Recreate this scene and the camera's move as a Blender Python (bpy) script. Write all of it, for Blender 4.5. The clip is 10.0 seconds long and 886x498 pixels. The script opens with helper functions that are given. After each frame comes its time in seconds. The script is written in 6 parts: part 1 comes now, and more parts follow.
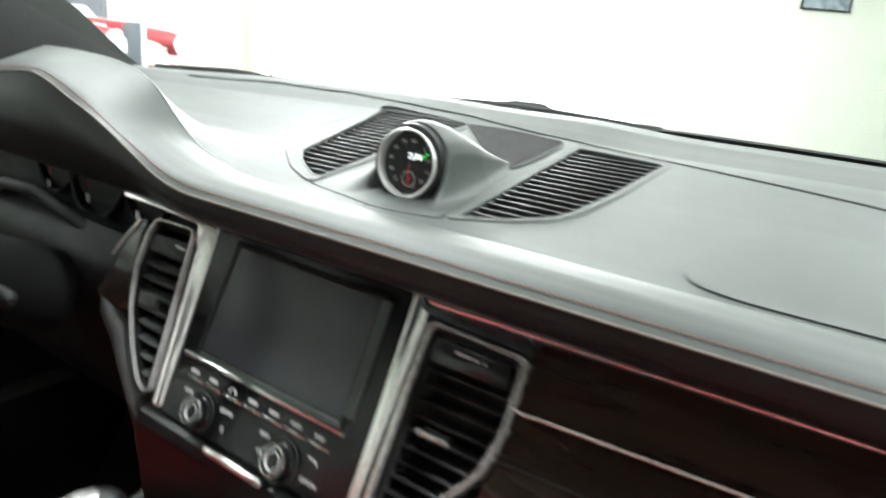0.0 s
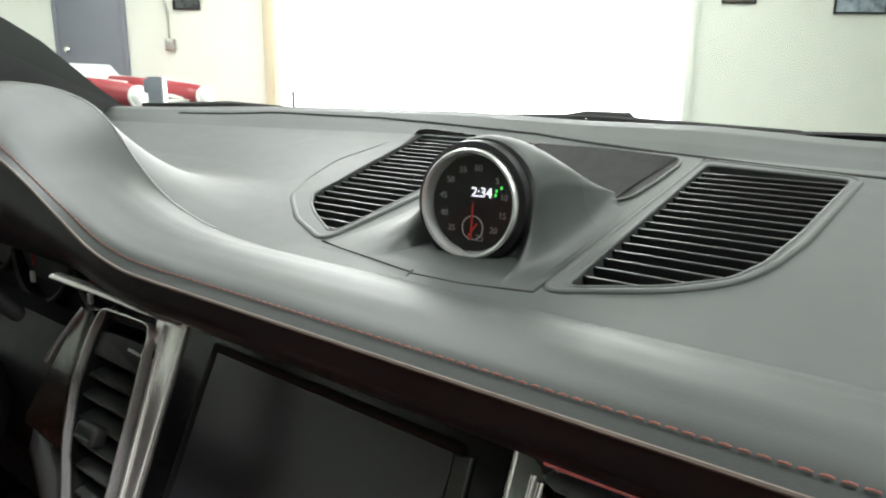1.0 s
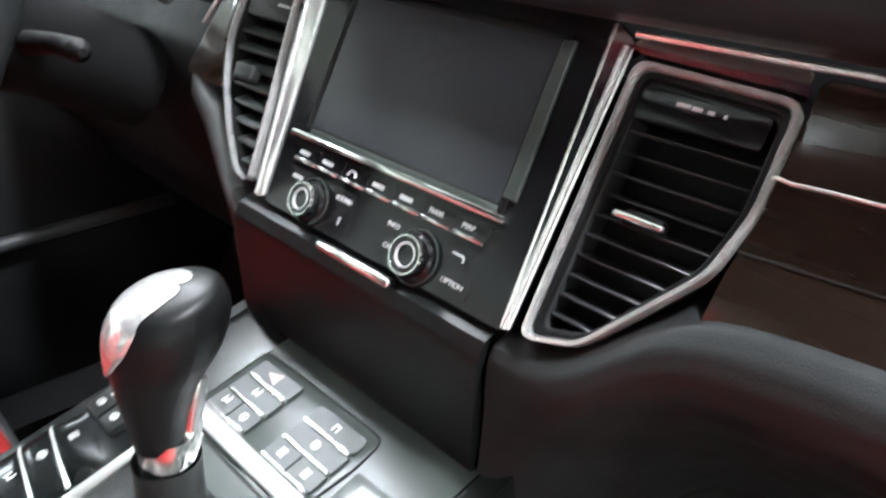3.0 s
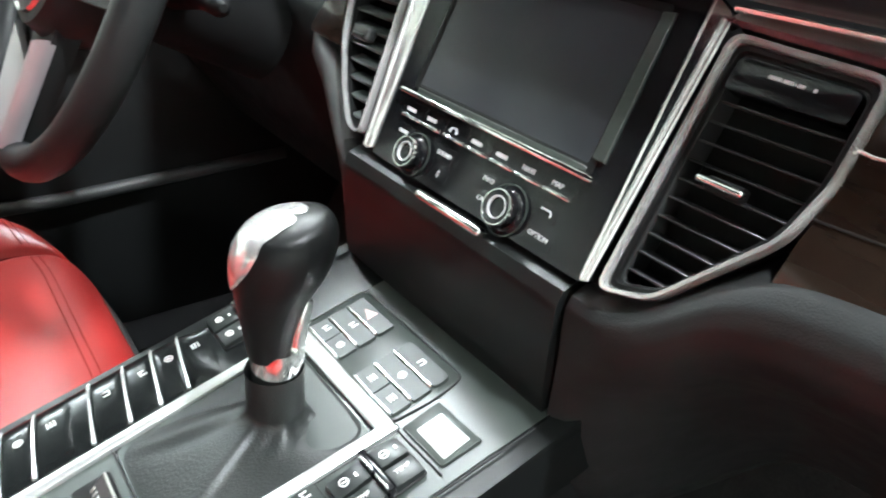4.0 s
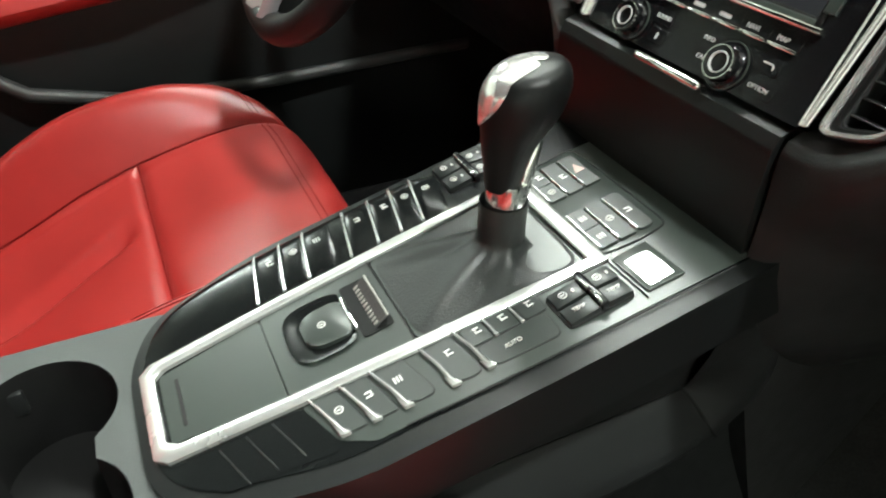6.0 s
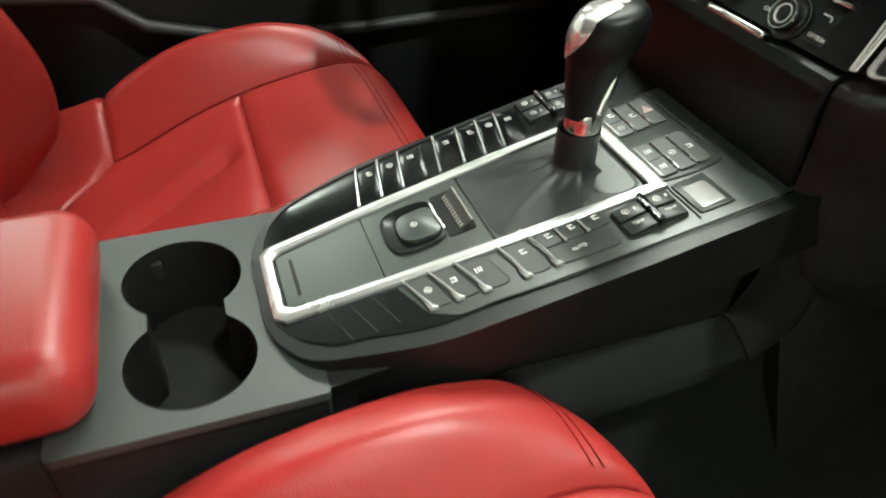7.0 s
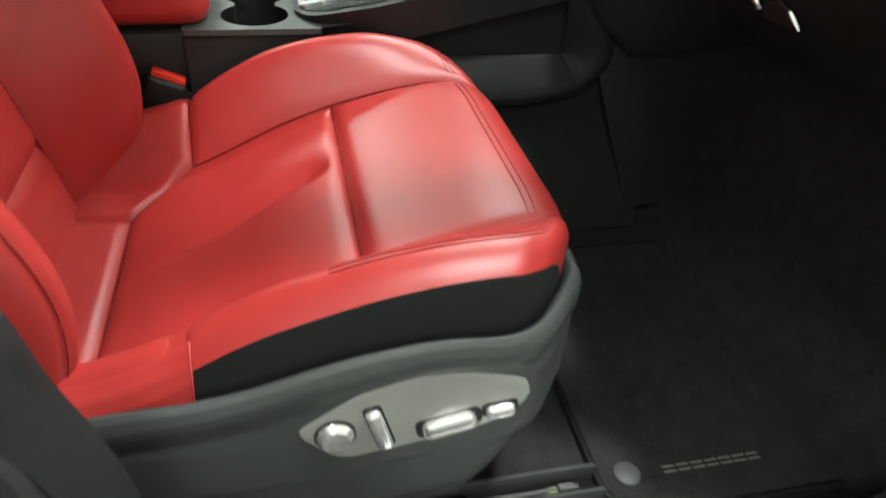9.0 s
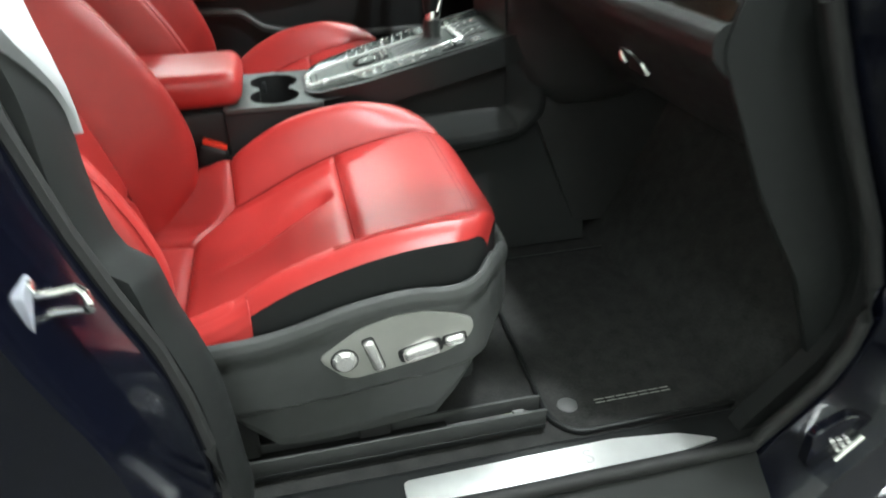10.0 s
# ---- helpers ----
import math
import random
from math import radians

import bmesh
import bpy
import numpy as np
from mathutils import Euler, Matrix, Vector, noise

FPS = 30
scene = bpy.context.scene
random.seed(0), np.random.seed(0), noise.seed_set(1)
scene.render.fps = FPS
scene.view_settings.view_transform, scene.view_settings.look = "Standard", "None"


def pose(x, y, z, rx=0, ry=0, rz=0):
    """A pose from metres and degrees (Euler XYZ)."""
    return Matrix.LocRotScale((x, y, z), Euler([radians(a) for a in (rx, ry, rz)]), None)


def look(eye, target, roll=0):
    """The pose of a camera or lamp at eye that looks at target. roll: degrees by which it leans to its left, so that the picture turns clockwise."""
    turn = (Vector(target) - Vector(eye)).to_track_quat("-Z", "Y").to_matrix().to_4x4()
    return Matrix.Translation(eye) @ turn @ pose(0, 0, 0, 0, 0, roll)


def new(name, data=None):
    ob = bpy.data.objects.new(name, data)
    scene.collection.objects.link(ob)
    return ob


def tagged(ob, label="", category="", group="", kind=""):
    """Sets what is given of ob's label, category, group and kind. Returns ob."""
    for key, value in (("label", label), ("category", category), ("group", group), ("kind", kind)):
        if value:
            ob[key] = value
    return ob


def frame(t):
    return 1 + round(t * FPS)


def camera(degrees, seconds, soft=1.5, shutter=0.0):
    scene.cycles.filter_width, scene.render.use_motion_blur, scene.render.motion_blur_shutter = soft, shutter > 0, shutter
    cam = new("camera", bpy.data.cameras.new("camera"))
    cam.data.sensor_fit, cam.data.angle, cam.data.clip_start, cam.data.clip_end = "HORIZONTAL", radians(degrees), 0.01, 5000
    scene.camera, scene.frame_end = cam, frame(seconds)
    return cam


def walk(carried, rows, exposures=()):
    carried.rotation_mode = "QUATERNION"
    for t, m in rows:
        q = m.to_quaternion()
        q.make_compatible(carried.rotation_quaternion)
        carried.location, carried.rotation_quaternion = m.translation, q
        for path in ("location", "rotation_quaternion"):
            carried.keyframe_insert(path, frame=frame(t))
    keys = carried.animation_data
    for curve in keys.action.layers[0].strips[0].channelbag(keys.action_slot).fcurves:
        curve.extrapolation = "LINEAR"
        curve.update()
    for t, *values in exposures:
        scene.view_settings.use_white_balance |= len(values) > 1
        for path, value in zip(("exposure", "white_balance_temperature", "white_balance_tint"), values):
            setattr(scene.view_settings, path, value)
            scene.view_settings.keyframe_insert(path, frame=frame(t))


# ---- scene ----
cam = camera(65.17, 10.0, soft=1.9, shutter=0.5)
PATH = [
    (0, (0.3820, 0.2345, 1.3347), (-0.1709, 1.0219, 1.0619), 4.94),
    (0.5, (0.2672, 0.3417, 1.3135), (-0.3493, 1.0979, 1.0941), 1.84),
    (1, (0.2314, 0.3922, 1.3023), (-0.3671, 1.1605, 1.0751), 0.71),
    (1.5, (0.2373, 0.3786, 1.2993), (-0.3293, 1.1726, 1.0794), 0.47),
    (2, (0.2554, 0.3345, 1.2575), (-0.3062, 1.1147, 0.9821), 1.23),
    (2.5, (0.2728, 0.3110, 1.2265), (-0.3085, 1.0402, 0.8653), 2.32),
    (3, (0.2873, 0.2867, 1.2180), (-0.3119, 0.9540, 0.7757), 4.62),
    (4.3, (0.3164, 0.2441, 1.2208), (-0.3682, 0.7908, 0.7388), 5.71),
    (4.5, (0.3169, 0.2263, 1.2155), (-0.3681, 0.7715, 0.7323), 6.44),
    (5, (0.3280, 0.2063, 1.2142), (-0.3734, 0.6809, 0.6824), 5.12),
    (5.5, (0.3359, 0.1861, 1.2101), (-0.3689, 0.6117, 0.6425), 3.91),
    (5.7, (0.3430, 0.1834, 1.2107), (-0.3686, 0.5762, 0.6281), 2.53),
    (6.8, (0.4009, 0.1261, 1.2104), (-0.3226, 0.4357, 0.5933), 2.26),
    (7, (0.4271, 0.1158, 1.2209), (-0.2925, 0.4049, 0.5896), 3.01),
    (7.5, (0.5629, 0.1223, 1.2364), (-0.1868, 0.3403, 0.6115), 7.07),
    (8, (0.7357, 0.1303, 1.2489), (-0.0256, 0.2704, 0.6158), 5.03),
    (8.5, (0.9490, 0.1204, 1.2255), (0.1738, 0.2994, 0.6197), 3.96),
    (9, (1.0720, 0.1035, 1.1645), (0.2926, 0.3131, 0.5741), 4.45),
    (9.5, (1.2292, 0.1074, 1.1710), (0.4150, 0.3015, 0.6238), 4.63),
    (10, (1.3985, 0.0963, 1.2620), (0.5610, 0.2878, 0.7501), -0.96),
]
EXPOSURES = [(0, 0.68, 6400, 14), (0.5, 0.08, 6450, 15), (1, -0.18, 6550, 16), (1.5, -0.15, 6550, 16), (2, 0.44, 6300, 13), (2.5, 1.60, 6150, 21), (3, 1.58, 6100, 19),
             (4.5, 1.50, 6250, 12), (5.5, 1.15, 6500, 9), (7, 0.50, 6900, 8), (8, 0.36, 6850, 9), (9, 0.60, 6600, 10), (9.5, 0.80, 6450, 10), (10, 0.95, 6300, 10)]
walk(cam, [(t, look(eye, target, roll)) for t, eye, target, roll in PATH], EXPOSURES)

# ---- light ----
world = bpy.data.worlds.new("garage_air")
scene.world = world
world.use_nodes = True
world.node_tree.nodes["Background"].inputs[0].default_value = (0.75, 0.85, 0.80, 1)
world.node_tree.nodes["Background"].inputs[1].default_value = 0.05

GARAGE = pose(0.231, 0.392, 0, 0, 0, 36.9)   # the room stands askew to the car


def area_lamp(name, m, sx, sy, watts, color):
    d = bpy.data.lights.new(name, "AREA")
    d.shape, d.size, d.size_y, d.energy, d.color = "RECTANGLE", sx, sy, watts, color
    ob = new(name, d)
    ob.matrix_world = m
    return ob


CEIL = 3.6
TUBES = [(-4.3, 1.75), (-1.1, 1.75), (2.1, 1.75), (-4.3, -1.6), (-1.1, -1.6), (2.1, -2.5), (0.906, -0.242), (-4.3, 5.4), (-1.1, 5.4), (2.1, 5.4)]
for lx, ly in TUBES:
    short = lx == 0.906
    watts = 56 if short else (25 if lx > 0 else 8) if ly < 0 else (45 if lx > 0 else 80)
    area_lamp("tube_light", GARAGE @ pose(lx, ly, CEIL - 0.14), 0.22 if short else 1.5, 0.16 if short else 0.22, watts, (0.93, 1.0, 0.98))
# daylight in the gateway
area_lamp("daylight", GARAGE @ pose(0.25, 7.85, 1.6, 90, 0, 180), 4.4, 3.0, 900, (0.96, 1.0, 1.0))


# ---- materials ----
def material(name, color, rough=0.5, metal=0.0, var=0.15, scale=40.0, bump=0.0, bump_scale=200.0, coat=0.0, spec=0.5, rough_var=0.1, stretch=(1, 1, 1)):
    """A surface with a base colour that drifts at two scales, a rough relief and uneven gloss."""
    m = bpy.data.materials.new(name)
    m.use_nodes = True
    n, l = m.node_tree.nodes, m.node_tree.links
    p = n["Principled BSDF"]
    p.inputs["Metallic"].default_value = metal
    p.inputs["Coat Weight"].default_value = coat
    p.inputs["Specular IOR Level"].default_value = spec
    co = n.new("ShaderNodeTexCoord")
    mp = n.new("ShaderNodeMapping")
    mp.inputs["Scale"].default_value = stretch
    l.new(co.outputs["Object"], mp.inputs[0])
    big, small = n.new("ShaderNodeTexNoise"), n.new("ShaderNodeTexNoise")
    big.inputs["Scale"].default_value, small.inputs["Scale"].default_value = scale * 0.12, scale
    small.inputs["Detail"].default_value = 6
    for q in (big, small):
        l.new(mp.outputs[0], q.inputs["Vector"])
    mix = n.new("ShaderNodeMath")
    mix.operation = "MULTIPLY_ADD"
    mix.inputs[1].default_value = 0.5
    l.new(small.outputs[0], mix.inputs[0])
    half = n.new("ShaderNodeMath")
    half.operation = "MULTIPLY"
    half.inputs[1].default_value = 0.5
    l.new(big.outputs[0], half.inputs[0])
    l.new(half.outputs[0], mix.inputs[2])
    ramp = n.new("ShaderNodeMapRange")
    ramp.inputs["From Min"].default_value, ramp.inputs["From Max"].default_value = 0.3, 0.7
    ramp.inputs["To Min"].default_value, ramp.inputs["To Max"].default_value = 1 - var, 1 + var
    l.new(mix.outputs[0], ramp.inputs[0])
    mul = n.new("ShaderNodeVectorMath")
    mul.operation = "SCALE"
    mul.inputs[0].default_value = color
    l.new(ramp.outputs[0], mul.inputs["Scale"])
    l.new(mul.outputs[0], p.inputs["Base Color"])
    rr = n.new("ShaderNodeMapRange")
    rr.inputs["From Min"].default_value, rr.inputs["From Max"].default_value = 0.3, 0.7
    rr.inputs["To Min"].default_value, rr.inputs["To Max"].default_value = max(0.02, rough - rough_var), min(1, rough + rough_var)
    l.new(mix.outputs[0], rr.inputs[0])
    l.new(rr.outputs[0], p.inputs["Roughness"])
    if bump:
        v = n.new("ShaderNodeTexVoronoi")
        v.inputs["Scale"].default_value = bump_scale
        l.new(mp.outputs[0], v.inputs["Vector"])
        b = n.new("ShaderNodeBump")
        b.inputs["Strength"].default_value, b.inputs["Distance"].default_value = bump, 0.0006
        l.new(v.outputs["Distance"], b.inputs["Height"])
        l.new(b.outputs[0], p.inputs["Normal"])
    return m


def glowing(name, color, strength):
    m = bpy.data.materials.new(name)
    m.use_nodes = True
    p = m.node_tree.nodes["Principled BSDF"]
    p.inputs["Base Color"].default_value = (*color, 1)
    p.inputs["Emission Color"].default_value = (*color, 1)
    p.inputs["Emission Strength"].default_value = strength
    return m


def glass(name, color=(1, 1, 1), rough=0.0, gloss=0.035):
    m = bpy.data.materials.new(name)
    m.use_nodes = True
    n, l = m.node_tree.nodes, m.node_tree.links
    tr, gl, mx = n.new("ShaderNodeBsdfTransparent"), n.new("ShaderNodeBsdfGlossy"), n.new("ShaderNodeMixShader")
    tr.inputs[0].default_value = (*color, 1)
    gl.inputs["Roughness"].default_value = rough
    mx.inputs[0].default_value = gloss
    l.new(tr.outputs[0], mx.inputs[1])
    l.new(gl.outputs[0], mx.inputs[2])
    l.new(mx.outputs[0], n["Material Output"].inputs[0])
    return m


LEATHER = material("black_leather", (0.046, 0.053, 0.049), 0.52, var=0.06, scale=60, bump=0.05, bump_scale=900, rough_var=0.04)
RED = material("red_leather", (0.38, 0.029, 0.026), 0.355, var=0.10, scale=25, bump=0.22, bump_scale=700, spec=0.50, rough_var=0.03)
SOFT = material("soft_black_plastic", (0.012, 0.013, 0.013), 0.48, var=0.15, scale=80, bump=0.2, bump_scale=900, spec=0.32)
SHELLM = material("grained_grey_plastic", (0.052, 0.054, 0.053), 0.42, var=0.12, scale=60, bump=0.3, bump_scale=900)
GLOSS = material("gloss_black", (0.008, 0.008, 0.009), 0.14, var=0.06, scale=60, rough_var=0.02, spec=0.35)
SHELF = material("soft_touch_black", (0.008, 0.009, 0.009), 0.36, var=0.06, scale=60, bump=0.08, bump_scale=900, rough_var=0.03, spec=0.3)
SATIN = material("satin_black_panel", (0.036, 0.044, 0.039), 0.32, var=0.03, scale=70, rough_var=0.015)
ROCKERM = material("rocker_black", (0.018, 0.021, 0.020), 0.36, var=0.05, scale=90, rough_var=0.03)
KEYM = material("key_black", (0.030, 0.036, 0.033), 0.44, var=0.05, scale=90, rough_var=0.03)
CHROME = material("polished_aluminium", (0.86, 0.86, 0.84), 0.14, 1.0, var=0.05, scale=50, rough_var=0.06)
BRUSHED = material("brushed_aluminium", (0.74, 0.75, 0.73), 0.27, 0.70, var=0.015, scale=40, rough_var=0.008)
SATINCHROME = material("satin_chrome", (0.88, 0.86, 0.85), 0.20, 0.76, var=0.04, scale=50, rough_var=0.05)
SMOKED = material("smoked_chrome", (0.42, 0.41, 0.43), 0.30, 0.6, var=0.05, scale=50, rough_var=0.04)
SILVER = material("silver_paint", (0.42, 0.42, 0.39), 0.38, 0.5, var=0.05, scale=60)
FASTENM = material("grey_fastener_plastic", (0.10, 0.10, 0.10), 0.5, var=0.06, scale=60)
HINGEM = material("pale_hinge_paint", (0.22, 0.23, 0.27), 0.35, var=0.08)
VOID = material("matt_black", (0.012, 0.012, 0.012), 0.7, var=0.2, scale=50)
CARPET = material("black_carpet", (0.038, 0.038, 0.037), 0.95, var=0.4, scale=300, bump=1.0, bump_scale=1200, spec=0.1)
PALE = material("pale_grey_trim", (0.36, 0.37, 0.38), 0.5, var=0.06, scale=40)
DIMPRINT = material("dim_print", (0.30, 0.29, 0.29), 0.5, var=0.04)
WHITE = material("white_print", (0.75, 0.75, 0.72), 0.5, var=0.04)
GREYPRINT = material("grey_print", (0.55, 0.55, 0.55), 0.5, var=0.04)
SCREEN = material("screen_glass", (0.030, 0.032, 0.037), 0.22, var=0.06, scale=30, coat=0.0, rough_var=0.03)
SEAMRED = material("seam_red", (0.21, 0.012, 0.011), 0.7, var=0.1, spec=0.15)
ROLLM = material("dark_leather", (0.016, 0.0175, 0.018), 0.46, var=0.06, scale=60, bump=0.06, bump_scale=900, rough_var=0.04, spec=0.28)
CLOTH = material("dark_pillar_cloth", (0.075, 0.078, 0.077), 0.9, var=0.12, scale=200, bump=0.2, bump_scale=1500, spec=0.15)
STRIP = material("black_key_strip", (0.007, 0.008, 0.008), 0.20, var=0.05, scale=60, rough_var=0.02, spec=0.25)
CREASE_GLINT = material("crease_highlight", (0.28, 0.30, 0.28), 0.4, var=0.05)
VENEER = material("dark_brown_veneer", (0.022, 0.014, 0.010), 0.16, var=0.55, scale=30, rough_var=0.03, stretch=(0.25, 2.0, 2.0))
GLOVEM = material("dull_black_lid", (0.017, 0.018, 0.018), 0.50, var=0.10, scale=60, bump=0.2, bump_scale=900, spec=0.28)
SLAT = material("slat_plastic", (0.026, 0.027, 0.027), 0.34, var=0.06, scale=80, rough_var=0.03)
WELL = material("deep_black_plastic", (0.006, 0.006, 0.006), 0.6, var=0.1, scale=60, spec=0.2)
FLANK = material("flank_black_plastic", (0.013, 0.014, 0.014), 0.55, var=0.12, scale=60, bump=0.2, bump_scale=900, spec=0.32)
BLUE = material("dark_blue_paint", (0.0025, 0.003, 0.007), 0.16, var=0.08, scale=30, coat=0.3, rough_var=0.04)
REDPLASTIC = material("red_plastic", (0.70, 0.035, 0.015), 0.35, var=0.08)
PIPING = material("tan_piping", (0.16, 0.135, 0.11), 0.6, var=0.15, scale=200)
THREAD = material("rust_red_thread", (0.30, 0.11, 0.08), 0.7, var=0.15, scale=200)
TRAYM = material("grained_tray_plastic", (0.040, 0.046, 0.044), 0.45, var=0.08, scale=60, bump=0.25, bump_scale=900)
GAITER = material("gaiter_leather", (0.015, 0.017, 0.016), 0.42, var=0.15, scale=60, bump=0.3, bump_scale=700)
GRIPM = material("smooth_grip_leather", (0.006, 0.0065, 0.0065), 0.40, var=0.10, scale=60, bump=0.15, bump_scale=900, spec=0.22)
PLATEM = material("bright_sill_metal", (0.80, 0.81, 0.80), 0.42, 0.7, var=0.06, scale=40)
TINT = glass("tinted_glass", (0.82, 0.85, 0.84))
CLEAR = glass("clear_glass", (0.93, 0.95, 0.93))
DIALGLASS = glass("dial_glass", (0.95, 0.95, 0.95), 0.05, 0.008)
PLASTER = material("cream_wall_paint", (0.80, 0.83, 0.76), 0.8, var=0.06, scale=3)
CONCRETE = material("concrete_floor", (0.05, 0.05, 0.05), 0.6, var=0.2, scale=4)
DOORPAINT = material("grey_door_paint", (0.20, 0.22, 0.26), 0.45, var=0.08, scale=6)
TAN = material("tan_timber", (0.62, 0.55, 0.40), 0.6, var=0.1, scale=8)
DAY = glowing("daylight_beyond", (1.0, 1.0, 1.0), 6.0)
TUBE = glowing("lit_diffuser", (0.95, 1.0, 0.93), 8.0)


# ---- mesh tools ----
def finish(name, bm, mat, angle=38):
    me = bpy.data.meshes.new(name)
    bmesh.ops.recalc_face_normals(bm, faces=bm.faces)
    bm.to_mesh(me)
    bm.free()
    for q in me.polygons:
        q.use_smooth = True
    me.set_sharp_from_angle(angle=radians(angle))
    me.materials.append(mat)
    return me


def part(name, bm, mat, parent=None, label="", angle=38):
    """A mesh of its own under a thing or a part (or a thing, with no parent)."""
    ob = new(name, finish(name, bm, mat, angle))
    ob.parent = parent
    return tagged(ob, label)


def thing(name, label, category, group="", m=None, kind=""):
    ob = new(name)
    ob.empty_display_size = 0.05
    if m is not None:
        ob.matrix_world = m
    return tagged(ob, label, category, group, kind)


def box(sx, sy, sz, at=(0, 0, 0), bevel=0.0, segs=2, bm=None, turn=None):
    b = bmesh.new()
    bmesh.ops.create_cube(b, size=1, matrix=Matrix.Diagonal((sx, sy, sz, 1)))
    if bevel:
        bmesh.ops.bevel(b, geom=b.edges[:], offset=bevel, segments=segs, profile=0.5, affect="EDGES")
    m = Matrix.Translation(at) @ (turn or Matrix())
    bmesh.ops.transform(b, matrix=m, verts=b.verts)
    return b if bm is None else join(bm, b)


def join(bm, b):
    me = bpy.data.meshes.new("tmp")
    b.to_mesh(me)
    b.free()
    bm.from_mesh(me)
    bpy.data.meshes.remove(me)
    return bm


def rounded(points, r=0.004, n=4):
    """A closed outline with its corners rounded."""
    out, k = [], len(points)
    for i in range(k):
        a, b, c = (Vector(points[j % k]) for j in (i - 1, i, i + 1))
        rr = min(r, (a - b).length * 0.45, (c - b).length * 0.45)
        p, q = b + (a - b).normalized() * rr, b + (c - b).normalized() * rr
        for s in range(n + 1):
            u = s / n
            out.append(tuple((1 - u) ** 2 * p + 2 * u * (1 - u) * b + u * u * q))
    return out


def prism(points, z0, z1, bevel=0.0, segs=2, axes="xyz", bm=None):
    """An outline of the plane, drawn out from z0 to z1; axes says which world axes the outline and the draw take."""
    b = bmesh.new()
    v = [b.verts.new((p[0], p[1], z1)) for p in points]
    top = b.faces.new(v)
    w = [b.verts.new((p[0], p[1], z0)) for p in points]
    b.faces.new(w[::-1])
    k = len(points)
    for i in range(k):
        b.faces.new((v[i], w[i], w[(i + 1) % k], v[(i + 1) % k]))
    if bevel:
        bmesh.ops.bevel(b, geom=list(top.edges), offset=bevel, segments=segs, profile=0.5, affect="EDGES")
    if axes == "yzx":
        for q in b.verts:
            q.co = Vector((q.co.z, q.co.x, q.co.y))
    elif axes == "xzy":
        for q in b.verts:
            q.co = Vector((q.co.x, q.co.z, q.co.y))
    bmesh.ops.recalc_face_normals(b, faces=b.faces)
    return b if bm is None else join(bm, b)


def frame_ring(outer, inner, z0, z1, bevel=0.0015, shoulder=0.22, lip=None):
    """A flat ring between two outlines of as many points, with rounded upper edges."""
    b = bmesh.new()
    k = len(outer)
    mids = []
    for t in (0.0, 0.0, shoulder, 0.78, 1.0, 1.0):
        mids.append([tuple(Vector(o).lerp(Vector(i), t)) for o, i in zip(outer, inner)])
    zs = (z0, z1 - bevel, z1, z1, z1 - (bevel if lip is None else lip), z0)
    vs = [[b.verts.new((p[0], p[1], z)) for p in ring] for ring, z in zip(mids, zs)]
    for a in range(6):
        c = (a + 1) % 6
        for i in range(k):
            j = (i + 1) % k
            b.faces.new((vs[a][i], vs[a][j], vs[c][j], vs[c][i]))
    bmesh.ops.recalc_face_normals(b, faces=b.faces)
    return b


def tube(path, r, segs=8, closed=False, flat=1.0, bm=None, up=(0, 0, 1)):
    """A round (or flattened) bar along a path."""
    b = bmesh.new()
    pts = [Vector(p) for p in path]
    k, rings = len(pts), []
    for i, p in enumerate(pts):
        a = pts[(i - 1) % k] if (closed or i) else p
        c = pts[(i + 1) % k] if (closed or i < k - 1) else p
        d = (c - a).normalized()
        s = d.cross(Vector(up))
        s = s.normalized() if s.length > 1e-6 else Vector((1, 0, 0))
        u = s.cross(d).normalized()
        rr = r[i] if isinstance(r, (list, tuple)) else r
        rings.append([b.verts.new(p + s * (rr * math.cos(t)) + u * (rr * flat * math.sin(t))) for t in (2 * math.pi * q / segs for q in range(segs))])
    for i in range(k if closed else k - 1):
        a, c = rings[i], rings[(i + 1) % k]
        for q in range(segs):
            b.faces.new((a[q], a[(q + 1) % segs], c[(q + 1) % segs], c[q]))
    if not closed:
        b.faces.new(rings[0][::-1])
        b.faces.new(rings[-1])
    bmesh.ops.recalc_face_normals(b, faces=b.faces)
    return b if bm is None else join(bm, b)


def lathe(profile, segs=32, m=None, ring=False):
    """Turned round its z axis from (radius, z) pairs; ring: the profile closes on itself."""
    b = bmesh.new()
    rings = [[b.verts.new((r * math.cos(t), r * math.sin(t), z)) for t in (2 * math.pi * q / segs for q in range(segs))] for r, z in profile]
    for a, c in zip(rings, rings[1:] + (rings[:1] if ring else [])):
        for q in range(segs):
            b.faces.new((a[q], a[(q + 1) % segs], c[(q + 1) % segs], c[q]))
    if not ring:
        b.faces.new(rings[0][::-1])
        b.faces.new(rings[-1])
        bmesh.ops.remove_doubles(b, verts=b.verts, dist=1e-6)
    bmesh.ops.recalc_face_normals(b, faces=b.faces)
    if m is not None:
        bmesh.ops.transform(b, matrix=m, verts=b.verts)
    return b


